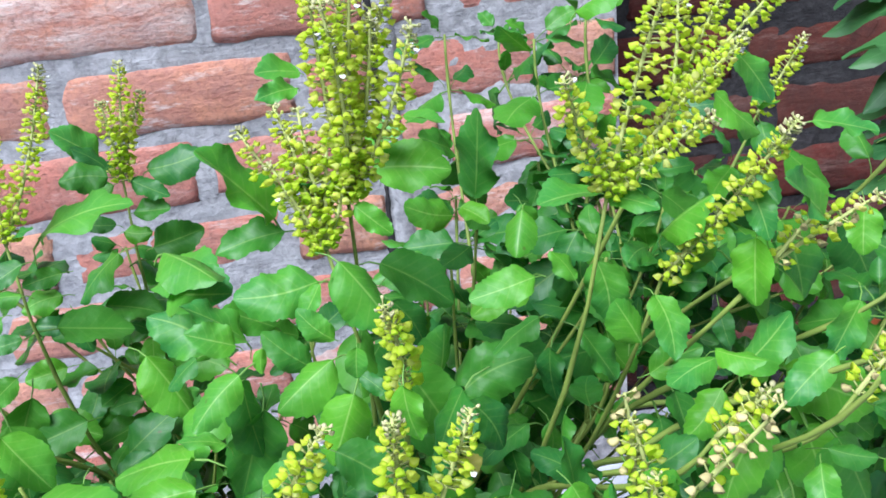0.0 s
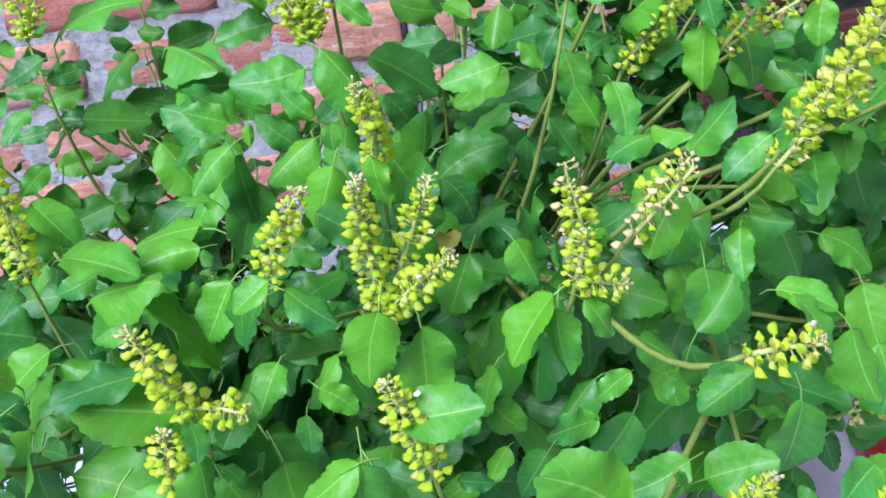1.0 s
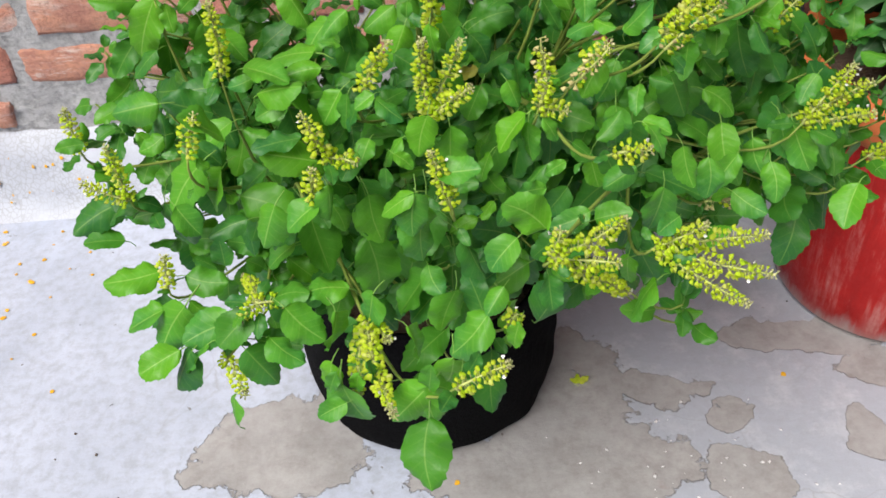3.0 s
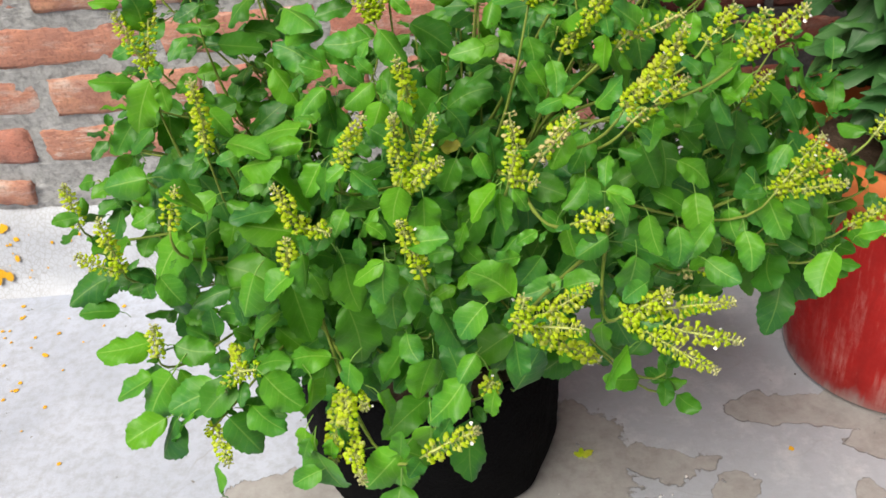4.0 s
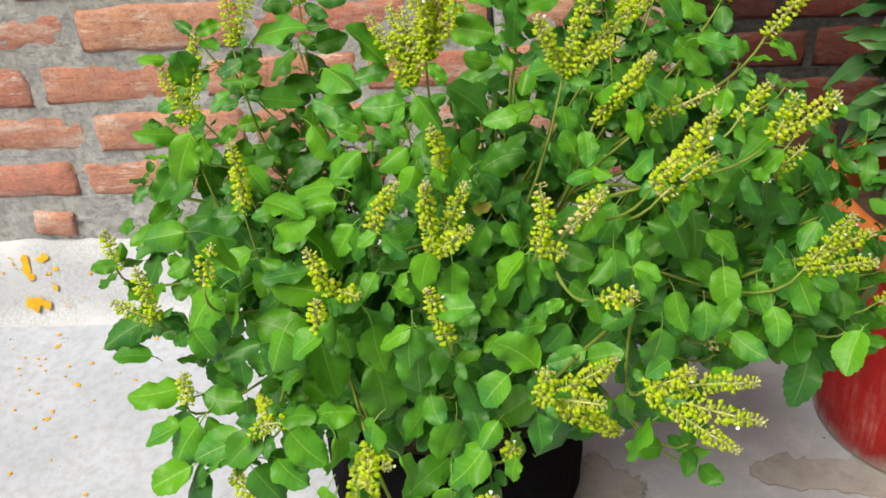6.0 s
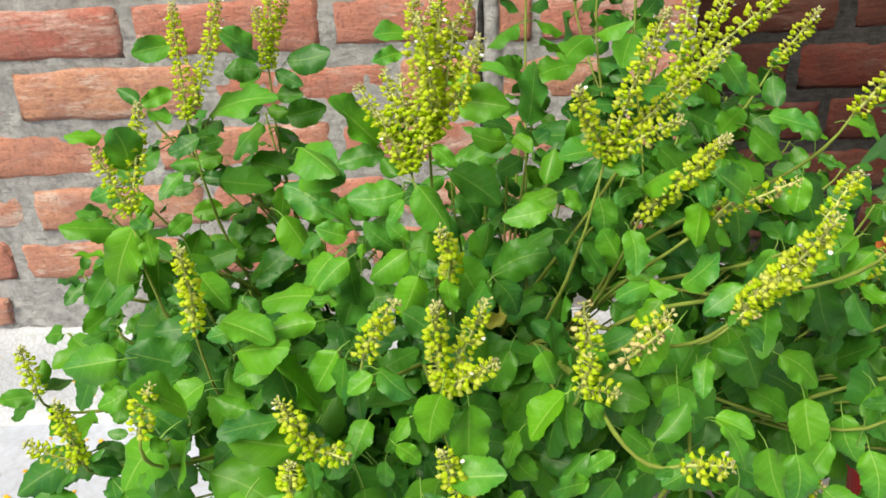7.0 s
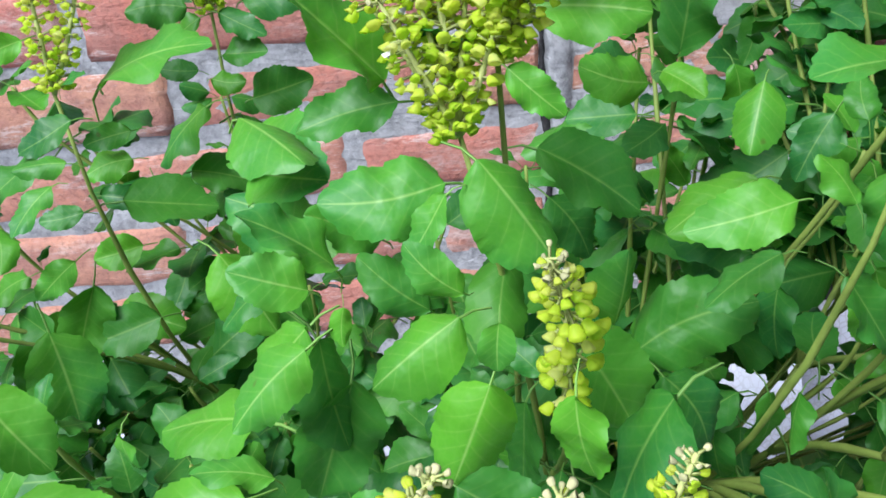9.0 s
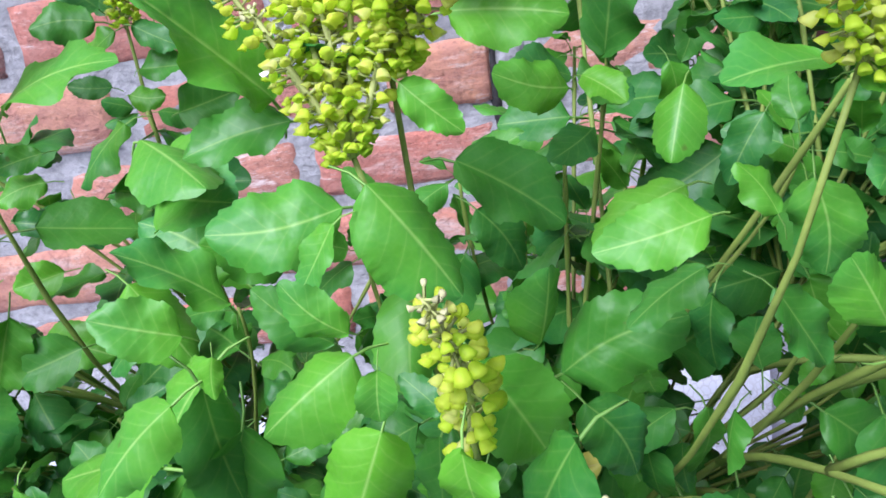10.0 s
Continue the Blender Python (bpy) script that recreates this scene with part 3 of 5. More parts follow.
# ---- flower spikes ----
def calyx_geo():
    """A plump little cup of length 1 that opens along x, with a broad round upper lip and a short toothed lower one."""
    vs, fs = [], []
    n = 9
    for x, r, up in ((0.0, 0.12, 0.0), (0.14, 0.34, -0.02), (0.42, 0.47, -0.03), (0.70, 0.53, 0.0), (0.92, 0.57, 0.03)):
        for j in range(n):
            a = 2 * math.pi * j / n
            lip = (0.20 * max(0.0, math.sin(a)) - 0.10 * (j % 2) * (math.sin(a) < 0.1)) * (x > 0.8)
            vs.append((x + lip, r * math.cos(a), r * 0.80 * math.sin(a) + up + 0.5 * lip))
    for i in range(4):
        for j in range(n):
            fs.append((i * n + j, i * n + (j + 1) % n, i * n + n + (j + 1) % n, i * n + n + j))
    k = len(vs)
    vs.append((0.52, 0, 0))
    fs += [(4 * n + j, 4 * n + (j + 1) % n, k) for j in range(n)]
    return vs, fs


CALYX_GEO = calyx_geo()
PETAL_GEO = (((0, 0, 0), (1, 0.5, 0.2), (1.3, 0, 0.1), (1, -0.5, 0.2), (0.8, 0, -0.5)), ((0, 1, 2), (0, 2, 3), (0, 4, 1), (0, 3, 4)))


def spike_mesh(a, b, seed, dry=0.0, full=1.0):
    """A raceme from a to b: a thin axis with spaced whorls of nodding cups, small grey buds near its tip."""
    rnd = random.Random(seed)
    a, b = Vector(a), Vector(b)
    d = b - a
    ln = d.length
    d.normalize()
    side = d.cross(Vector((0.3, 0.2, 0.9))).normalized()
    bow = side * rnd.uniform(-0.06, 0.06) * ln + Vector((0, 0, rnd.uniform(-0.01, 0.04))) * ln
    g = Geo()
    at = lambda t: a + d * ln * t + bow * math.sin(math.pi * t)
    g.tube([at(i / 6) for i in range(7)], [0.0011 - 0.0005 * i / 6 for i in range(7)], 5, 1)
    spots, t = [], 0.03
    while t < 1.0:
        spots.append(t)
        t += 0.0041 * (1 - 0.58 * max(0.0, (t - 0.5) / 0.5)) * rnd.uniform(0.92, 1.08) / ln
    for i, t in enumerate(spots):
        young = max(0.0, (t - 0.70) / 0.30)
        turn = (i % 2) * math.pi / 6 + rnd.uniform(-0.2, 0.2)
        for q in range(6):
            if rnd.random() > full * 0.96:
                continue
            p = at(min(1.0, max(0.0, t + rnd.uniform(-0.0016, 0.0016) / ln)))
            ang = q * math.pi / 3 + turn + rnd.uniform(-0.34, 0.34)
            out = (side * math.cos(ang) + d.cross(side) * math.sin(ang)).normalized()
            size = 0.0029 * rnd.uniform(0.66, 1.15) * (1 - 0.60 * young)
            way = (out + d * rnd.uniform(-0.45, 0.3) + Vector((0, 0, -0.55 + 1.0 * young))).normalized()
            foot = p + (out + d * 0.35) * 0.0036 * rnd.uniform(0.75, 1.3) * (1 - 0.55 * young)
            m = leaf_pose(foot, way, d + Vector((0, 0, 0.4)) + out * 0.05, size)
            slot = 2 if rnd.random() < dry else (3 if young > 0.72 else 0)
            g.add([m @ Vector(v) for v in CALYX_GEO[0]], CALYX_GEO[1], slot)
            g.tube([p, foot + way * 0.0006], [0.0004, 0.0004], 3, 1)
            if 0 < young < 0.8 and rnd.random() < 0.05:
                m2 = leaf_pose(foot + way * size * 0.7, way, Vector((0, 0, 1)), 0.0026)
                g.add([m2 @ Vector(v) for v in PETAL_GEO[0]], PETAL_GEO[1], 4)
    return g.mesh("flower_spike", [CALYX, AXIS, DRY, BUD, PETAL])


# ---- basil plant ----
SOIL_TOP = Vector((0.0, -0.39, 0.185))
basil = thing("basil_plant", SOIL_TOP, "bushy green holy basil with yellow-green seed spikes in black bag", "plant")
inner = Geo()
LEAF_COUNT = [0]
RND = random.Random(11)


PLACED, BRANCHES, MAINS = [], [], []
EYE_SIDE = Vector((0.0, -1.3, 1.0))


# the flag gives older leaves and leaves in shade the darker colour
def put_leaf(base, tip, old_shaded=False):
    PLACED.append((Vector(base), Vector(tip), old_shaded))
    LEAF_COUNT[0] += 1


def shoot(tip, spikes, size=0.041, dry=0.0, nodes=9, full=1.0):
    """One branch from the soil to its top leaves, its leaf pairs, and the spikes that end it."""
    tip = Vector(tip)
    lead = (Vector(spikes[0]) - tip).normalized() if spikes else Vector((0, 0, 1))
    root = SOIL_TOP + Vector((RND.uniform(-0.04, 0.04) + 0.15 * tip.x, RND.uniform(-0.03, 0.03), 0))
    if not spikes:
        lead = ((tip - root).normalized() + Vector((0, 0, 0.5))).normalized()
    far = (tip - root).length
    c1 = root + Vector((0.22 * (tip.x - root.x), 0.22 * (tip.y - root.y), 0.38 * far))
    c2 = tip - (lead * 0.3 + (tip - root).normalized() * 0.12 + Vector((0, 0, 0.06 + 0.42 * max(0.0, lead.z) ** 2))) * far * 0.5
    at = lambda t: root * (1 - t) ** 3 + c1 * 3 * t * (1 - t) ** 2 + c2 * 3 * t * t * (1 - t) + tip * t ** 3
    g = Geo()
    fork = None
    if len(MAINS) >= 9:
        # a side branch: it leaves the main stem that passes nearest below it
        want = tip * 0.68 + root * 0.32
        fork = min((f(t) for f in MAINS for t in (0.2, 0.3, 0.4, 0.5, 0.6, 0.7, 0.8)), key=lambda p: (p - want).length + 2.0 * max(0.0, p.z - tip.z + 0.05))
    if fork is None:
        way, thick = at, 0.0023
    else:
        k2 = tip - (lead * 0.3 + Vector((0, 0, 0.15))) * (tip - fork).length * 0.6
        k1 = fork.lerp(tip, 0.3) + Vector((0, 0, 0.02))
        way, thick = (lambda t: fork * (1 - t) ** 3 + k1 * 3 * t * (1 - t) ** 2 + k2 * 3 * t * t * (1 - t) + tip * t ** 3), (0.0016 if spikes else 0.0010)
    if spikes:
        MAINS.append(way)
    g.tube([way(i / 14) for i in range(15)], [thick * (1 - i / 14) + 0.0008 * (i / 14) + (0.0003 if i % 3 == 0 else 0) for i in range(15)], 6)
    branch = part("branch", g.mesh("branch", STEM), basil)
    BRANCHES.append((branch, tip))
    turn = RND.uniform(0, math.pi)
    for n in range(nodes):
        t = 1 - n * (0.034 / far) * (1 + 0.12 * n)
        if t < 0.12:
            break
        p, curve = at(t), at
        if fork is not None:
            t2 = 1 - (1 - t) * far / (tip - fork).length
            if t2 > 0.05:
                p, curve, t = way(t2), way, t2
        d = (curve(min(1, t + 0.02)) - curve(t - 0.02)).normalized()
        a = d.cross(Vector((0.2, 0.3, 0.93))).normalized()
        b = d.cross(a)
        for s in (0, 1):
            ang = turn + n * math.pi / 2 + s * math.pi + RND.uniform(-0.3, 0.3)
            out = a * math.cos(ang) + b * math.sin(ang)
            along = (out + d * RND.uniform(-0.1, 0.3) + Vector((0, -0.1, RND.uniform(-0.75, 0.1)))).normalized()
            up = (Vector((-0.1, -0.6, 0.9)) + out * 0.4 + Vector((RND.uniform(-0.65, 0.65), RND.uniform(-0.55, 0.55), 0))).normalized()
            sz = size * RND.uniform(0.65, 1.15) * (0.62 if n == 0 else 1.0)
            m = leaf_pose(p + along * sz * 0.28, along, up, sz)
            place_leaf(m, branch, n < 4)
        for s in range(RND.choice((1, 2, 2))):
            ang = turn + n * math.pi / 2 + s * math.pi + RND.uniform(-0.6, 0.6)
            out = (a * math.cos(ang) + b * math.sin(ang) + d * 0.7).normalized()
            up = (Vector((0, -0.4, 0.8)) + Vector((RND.uniform(-0.6, 0.6), RND.uniform(-0.6, 0.6), 0))).normalized()
            sz = size * RND.uniform(0.3, 0.6)
            place_leaf(leaf_pose(p + out * sz * 0.4, out, up, sz), branch, False)
    for i, e in enumerate(spikes):
        part("flower_spike", spike_mesh(tip, e, RND.randrange(9999), dry, full), branch, None, "yellow-green seed spike")
    return branch


# hollows between the branches, where one looks deep into the bush: from, to, reach
HOLLOWS = [(Vector((0.089, -0.620, 0.568)), Vector((0.221, -0.250, 0.266)), 0.033), (Vector((0.106, -0.660, 0.609)), Vector((0.216, -0.350, 0.433)), 0.025)]


def in_hollow(p):
    for a, b, reach in HOLLOWS:
        d = b - a
        t = min(1.0, max(0.0, (p - a).dot(d) / d.length_squared))
        if (p - a - d * t).length < reach:
            return True
    return False


def place_leaf(m, branch, single):
    kind = RND.randrange(len(LEAVES))
    mid = m @ Vector((0.5, 0, 0))
    if in_hollow(mid) or (mid.x > 0.21 and mid.z < 0.31 + 0.28 * (-0.45 - mid.y)) or (mid.y < -0.80 and mid.z < 0.445) or (mid.y < -0.66 and mid.z < 0.39):
        return
    if mid.y < -0.52 and mid.z > 0.55:
        # the young front tops carry few, small leaves besides those placed below
        if RND.random() < 0.35:
            return
        m = m @ Matrix.Scale(0.7, 4)
    if mid.y < -0.74 and mid.z > 0.5:
        m = m @ Matrix.Scale(0.75, 4)
    if any((mid - (a + b) / 2).length < 0.021 for a, b, old_shaded in PLACED):
        return
    if not single and mid.z < 0.56 and RND.random() < 0.24:
        return
    if single and LEAF_COUNT[0] < 300:
        LEAF_COUNT[0] += 1
        part("leaf", LEAF_MESH[kind], branch, m)
    else:
        add_leaf(inner, kind, m)


def fill(size, nodes, *tips):
    for at in tips:
        shoot(at, [], size, nodes=nodes)


# leaves that stand out, by the base and the tip of the blade
put_leaf((-0.022, -0.596, 0.676), (-0.046, -0.606, 0.708))
put_leaf((-0.155, -0.466, 0.645), (-0.112, -0.476, 0.672))
put_leaf((-0.124, -0.416, 0.668), (-0.139, -0.422, 0.683), True)
put_leaf((-0.120, -0.436, 0.667), (-0.144, -0.442, 0.669), True)
put_leaf((-0.112, -0.416, 0.659), (-0.092, -0.421, 0.649), True)
put_leaf((-0.105, -0.396, 0.660), (-0.072, -0.404, 0.669), True)
put_leaf((-0.121, -0.436, 0.639), (-0.137, -0.440, 0.644), True)
put_leaf((-0.122, -0.416, 0.629), (-0.106, -0.420, 0.628))
put_leaf((-0.114, -0.416, 0.640), (-0.093, -0.421, 0.641), True)
put_leaf((-0.128, -0.416, 0.616), (-0.154, -0.424, 0.593))
put_leaf((-0.115, -0.376, 0.605), (-0.082, -0.383, 0.615), True)
put_leaf((-0.121, -0.396, 0.577), (-0.082, -0.404, 0.576), True)
put_leaf((-0.142, -0.416, 0.584), (-0.109, -0.423, 0.581), True)
put_leaf((-0.150, -0.456, 0.621), (-0.170, -0.461, 0.618))
put_leaf((-0.153, -0.456, 0.608), (-0.174, -0.461, 0.604))
put_leaf((-0.156, -0.496, 0.641), (-0.179, -0.501, 0.634), True)
put_leaf((-0.153, -0.516, 0.631), (-0.172, -0.520, 0.632))
put_leaf((-0.019, -0.596, 0.670), (-0.046, -0.602, 0.668), True)
put_leaf((-0.140, -0.724, 0.568), (-0.165, -0.731, 0.536))
put_leaf((-0.129, -0.714, 0.557), (-0.143, -0.720, 0.527))
put_leaf((-0.157, -0.744, 0.550), (-0.144, -0.749, 0.529))
put_leaf((-0.115, -0.734, 0.527), (-0.142, -0.740, 0.519), True)
put_leaf((-0.091, -0.754, 0.553), (-0.105, -0.760, 0.522))
put_leaf((-0.058, -0.774, 0.570), (-0.081, -0.780, 0.555))
put_leaf((-0.052, -0.774, 0.582), (-0.051, -0.779, 0.558))
put_leaf((-0.059, -0.754, 0.586), (-0.089, -0.762, 0.600))
put_leaf((-0.143, -0.714, 0.576), (-0.127, -0.719, 0.565), True)
put_leaf((-0.109, -0.714, 0.586), (-0.088, -0.719, 0.580), True)
put_leaf((-0.120, -0.694, 0.580), (-0.140, -0.699, 0.567))
put_leaf((-0.142, -0.654, 0.562), (-0.170, -0.663, 0.581), True)
put_leaf((-0.124, -0.654, 0.626), (-0.108, -0.661, 0.608))
put_leaf((-0.045, -0.694, 0.599), (-0.060, -0.700, 0.578))
put_leaf((-0.032, -0.714, 0.601), (-0.045, -0.719, 0.586), True)
put_leaf((-0.021, -0.724, 0.610), (-0.004, -0.730, 0.597))
put_leaf((-0.058, -0.694, 0.560), (-0.076, -0.704, 0.599), True)
put_leaf((-0.085, -0.684, 0.585), (-0.105, -0.689, 0.578))
put_leaf((0.011, -0.739, 0.605), (0.004, -0.745, 0.578))
put_leaf((0.015, -0.714, 0.569), (0.032, -0.720, 0.547), True)
put_leaf((0.000, -0.794, 0.588), (-0.021, -0.799, 0.581))
put_leaf((0.001, -0.794, 0.588), (-0.002, -0.799, 0.558))
put_leaf((0.014, -0.784, 0.593), (0.039, -0.790, 0.599))
put_leaf((-0.011, -0.764, 0.595), (-0.000, -0.767, 0.585))
put_leaf((-0.017, -0.764, 0.585), (-0.019, -0.767, 0.570), True)
put_leaf((-0.035, -0.744, 0.561), (-0.024, -0.752, 0.520), True)
put_leaf((0.073, -0.734, 0.598), (0.054, -0.741, 0.577))
put_leaf((0.075, -0.729, 0.588), (0.077, -0.735, 0.562))
put_leaf((0.083, -0.739, 0.597), (0.095, -0.743, 0.583))
put_leaf((0.123, -0.694, 0.560), (0.115, -0.699, 0.541), True)
put_leaf((0.145, -0.744, 0.558), (0.124, -0.749, 0.546))
put_leaf((0.158, -0.714, 0.512), (0.175, -0.718, 0.510), True)
put_leaf((0.165, -0.744, 0.539), (0.159, -0.750, 0.507))
put_leaf((0.076, -0.814, 0.570), (0.052, -0.819, 0.593))
put_leaf((0.059, -0.814, 0.565), (0.042, -0.819, 0.545))
put_leaf((0.110, -0.774, 0.548), (0.085, -0.779, 0.542))
put_leaf((0.115, -0.774, 0.534), (0.131, -0.778, 0.548), True)
put_leaf((0.064, -0.754, 0.543), (0.052, -0.758, 0.527), True)
put_leaf((0.049, -0.714, 0.538), (0.062, -0.718, 0.523), True)
put_leaf((0.202, -0.734, 0.474), (0.210, -0.738, 0.497))
put_leaf((0.051, -0.654, 0.524), (0.044, -0.658, 0.507), True)
put_leaf((-0.036, -0.734, 0.504), (-0.027, -0.744, 0.450), True)
put_leaf((0.005, -0.734, 0.468), (-0.018, -0.741, 0.435), True)
put_leaf((0.023, -0.774, 0.487), (0.012, -0.780, 0.453), True)
put_leaf((-0.009, -0.834, 0.517), (-0.001, -0.838, 0.490))
put_leaf((0.001, -0.854, 0.484), (0.003, -0.858, 0.452))
put_leaf((-0.059, -0.834, 0.489), (-0.068, -0.838, 0.462))
put_leaf((-0.036, -0.844, 0.499), (-0.029, -0.847, 0.480), True)
put_leaf((-0.092, -0.784, 0.491), (-0.068, -0.791, 0.464))
put_leaf((-0.137, -0.744, 0.441), (-0.178, -0.752, 0.428))
put_leaf((-0.175, -0.734, 0.450), (-0.203, -0.742, 0.406))
put_leaf((-0.194, -0.724, 0.438), (-0.225, -0.730, 0.428))
put_leaf((-0.182, -0.754, 0.424), (-0.214, -0.760, 0.407))
put_leaf((-0.174, -0.754, 0.422), (-0.196, -0.760, 0.388), True)
put_leaf((-0.161, -0.754, 0.428), (-0.178, -0.758, 0.404))
put_leaf((-0.131, -0.764, 0.430), (-0.111, -0.771, 0.397), True)
put_leaf((-0.142, -0.784, 0.403), (-0.150, -0.788, 0.373))
put_leaf((-0.208, -0.674, 0.431), (-0.250, -0.683, 0.437))
put_leaf((-0.179, -0.704, 0.452), (-0.148, -0.710, 0.449), True)
put_leaf((0.114, -0.580, 0.554), (0.124, -0.583, 0.540), True)
put_leaf((0.083, -0.580, 0.537), (0.085, -0.584, 0.518), True)
put_leaf((0.067, -0.600, 0.555), (0.067, -0.604, 0.533), True)
put_leaf((0.122, -0.570, 0.507), (0.113, -0.574, 0.488), True)
put_leaf((0.140, -0.560, 0.548), (0.128, -0.563, 0.542), True)
put_leaf((0.137, -0.580, 0.520), (0.133, -0.584, 0.501), True)
put_leaf((0.068, -0.500, 0.646), (0.082, -0.506, 0.631), True)
put_leaf((0.064, -0.500, 0.640), (0.044, -0.506, 0.650), True)
put_leaf((0.139, -0.560, 0.492), (0.152, -0.564, 0.475), True)
put_leaf((0.107, -0.550, 0.481), (0.098, -0.554, 0.464), True)
put_leaf((-0.006, -0.654, 0.637), (-0.028, -0.660, 0.625))
put_leaf((-0.058, -0.674, 0.605), (-0.083, -0.680, 0.603))
put_leaf((-0.066, -0.754, 0.604), (-0.095, -0.761, 0.604), True)
put_leaf((-0.040, -0.704, 0.602), (-0.047, -0.709, 0.579), True)
put_leaf((0.025, -0.734, 0.592), (0.024, -0.740, 0.561), True)
put_leaf((0.062, -0.724, 0.616), (0.070, -0.728, 0.599))
put_leaf((0.124, -0.624, 0.595), (0.144, -0.630, 0.606))
put_leaf((0.112, -0.594, 0.596), (0.116, -0.598, 0.578))
put_leaf((0.045, -0.634, 0.601), (0.058, -0.640, 0.581), True)
put_leaf((-0.033, -0.654, 0.621), (-0.044, -0.661, 0.593), True)
put_leaf((0.000, -0.674, 0.632), (-0.010, -0.680, 0.609))
put_leaf((0.243, -0.494, 0.388), (0.254, -0.504, 0.330), True)
put_leaf((0.276, -0.494, 0.374), (0.284, -0.504, 0.315), True)
put_leaf((0.300, -0.494, 0.386), (0.297, -0.502, 0.340), True)
put_leaf((0.315, -0.514, 0.393), (0.316, -0.523, 0.342), True)
put_leaf((0.274, -0.544, 0.483), (0.289, -0.552, 0.444), True)
put_leaf((0.133, -0.674, 0.612), (0.117, -0.679, 0.599))
put_leaf((0.023, -0.694, 0.608), (0.038, -0.699, 0.593), True)
put_leaf((0.048, -0.694, 0.596), (0.038, -0.699, 0.573), True)
put_leaf((-0.240, -0.654, 0.543), (-0.261, -0.659, 0.542), True)
put_leaf((-0.221, -0.614, 0.547), (-0.242, -0.619, 0.538), True)
put_leaf((-0.225, -0.594, 0.524), (-0.224, -0.597, 0.509), True)
put_leaf((-0.182, -0.654, 0.545), (-0.202, -0.659, 0.537))
put_leaf((-0.108, -0.654, 0.589), (-0.126, -0.659, 0.585))
put_leaf((0.232, -0.494, 0.405), (0.239, -0.500, 0.376), True)
put_leaf((0.321, -0.494, 0.357), (0.332, -0.505, 0.302), True)
put_leaf((0.338, -0.494, 0.363), (0.347, -0.503, 0.317), True)
put_leaf((0.317, -0.474, 0.346), (0.313, -0.482, 0.308), True)
put_leaf((0.238, -0.594, 0.520), (0.218, -0.601, 0.504), True)
put_leaf((0.229, -0.594, 0.547), (0.245, -0.600, 0.529), True)
put_leaf((0.176, -0.614, 0.536), (0.163, -0.620, 0.515), True)
put_leaf((0.285, -0.574, 0.505), (0.267, -0.581, 0.488), True)
put_leaf((0.307, -0.544, 0.443), (0.293, -0.551, 0.417), True)
put_leaf((0.174, -0.594, 0.468), (0.187, -0.600, 0.442), True)
put_leaf((0.087, -0.734, 0.557), (0.071, -0.739, 0.543), True)
put_leaf((0.102, -0.734, 0.537), (0.086, -0.740, 0.517), True)
put_leaf((-0.103, -0.694, 0.540), (-0.125, -0.700, 0.526), True)
put_leaf((-0.058, -0.734, 0.562), (-0.075, -0.739, 0.575))
put_leaf((-0.044, -0.694, 0.585), (-0.054, -0.699, 0.565), True)
put_leaf((-0.079, -0.654, 0.572), (-0.097, -0.659, 0.581))
put_leaf((-0.205, -0.594, 0.526), (-0.222, -0.599, 0.539), True)
put_leaf((-0.215, -0.614, 0.523), (-0.206, -0.618, 0.509))
put_leaf((-0.006, -0.734, 0.586), (-0.022, -0.739, 0.572))
put_leaf((-0.008, -0.694, 0.623), (0.010, -0.700, 0.612), True)
put_leaf((-0.174, -0.464, 0.698), (-0.199, -0.471, 0.695))
put_leaf((-0.119, -0.414, 0.559), (-0.126, -0.421, 0.532))
put_leaf((-0.173, -0.474, 0.592), (-0.191, -0.479, 0.593), True)
put_leaf((-0.168, -0.464, 0.595), (-0.148, -0.469, 0.595), True)
put_leaf((-0.173, -0.494, 0.579), (-0.191, -0.500, 0.565))
put_leaf((-0.144, -0.494, 0.548), (-0.173, -0.502, 0.543), True)
put_leaf((-0.147, -0.444, 0.556), (-0.172, -0.451, 0.550), True)
put_leaf((-0.196, -0.564, 0.674), (-0.215, -0.570, 0.681))
put_leaf((-0.202, -0.564, 0.608), (-0.231, -0.573, 0.621), True)
put_leaf((-0.186, -0.574, 0.614), (-0.209, -0.585, 0.571))
put_leaf((-0.179, -0.574, 0.610), (-0.177, -0.579, 0.588))
put_leaf((-0.223, -0.544, 0.575), (-0.242, -0.549, 0.579))
put_leaf((-0.195, -0.564, 0.639), (-0.213, -0.569, 0.633))
put_leaf((-0.095, -0.544, 0.602), (-0.076, -0.553, 0.575))
put_leaf((-0.056, -0.594, 0.600), (-0.078, -0.602, 0.574))
put_leaf((-0.088, -0.654, 0.563), (-0.073, -0.662, 0.527), True)
put_leaf((0.175, -0.594, 0.721), (0.192, -0.601, 0.703))
put_leaf((0.199, -0.614, 0.693), (0.224, -0.621, 0.690))
put_leaf((0.197, -0.594, 0.677), (0.216, -0.601, 0.661), True)
put_leaf((0.263, -0.574, 0.670), (0.283, -0.580, 0.662))
put_leaf((0.165, -0.614, 0.637), (0.180, -0.623, 0.602), True)
put_leaf((0.240, -0.574, 0.632), (0.253, -0.582, 0.602), True)
put_leaf((0.261, -0.594, 0.620), (0.261, -0.600, 0.595))
put_leaf((0.265, -0.634, 0.613), (0.243, -0.641, 0.598))
put_leaf((0.272, -0.594, 0.561), (0.275, -0.604, 0.513), True)
put_leaf((0.177, -0.674, 0.619), (0.156, -0.680, 0.606))
put_leaf((0.180, -0.674, 0.583), (0.195, -0.681, 0.551), True)
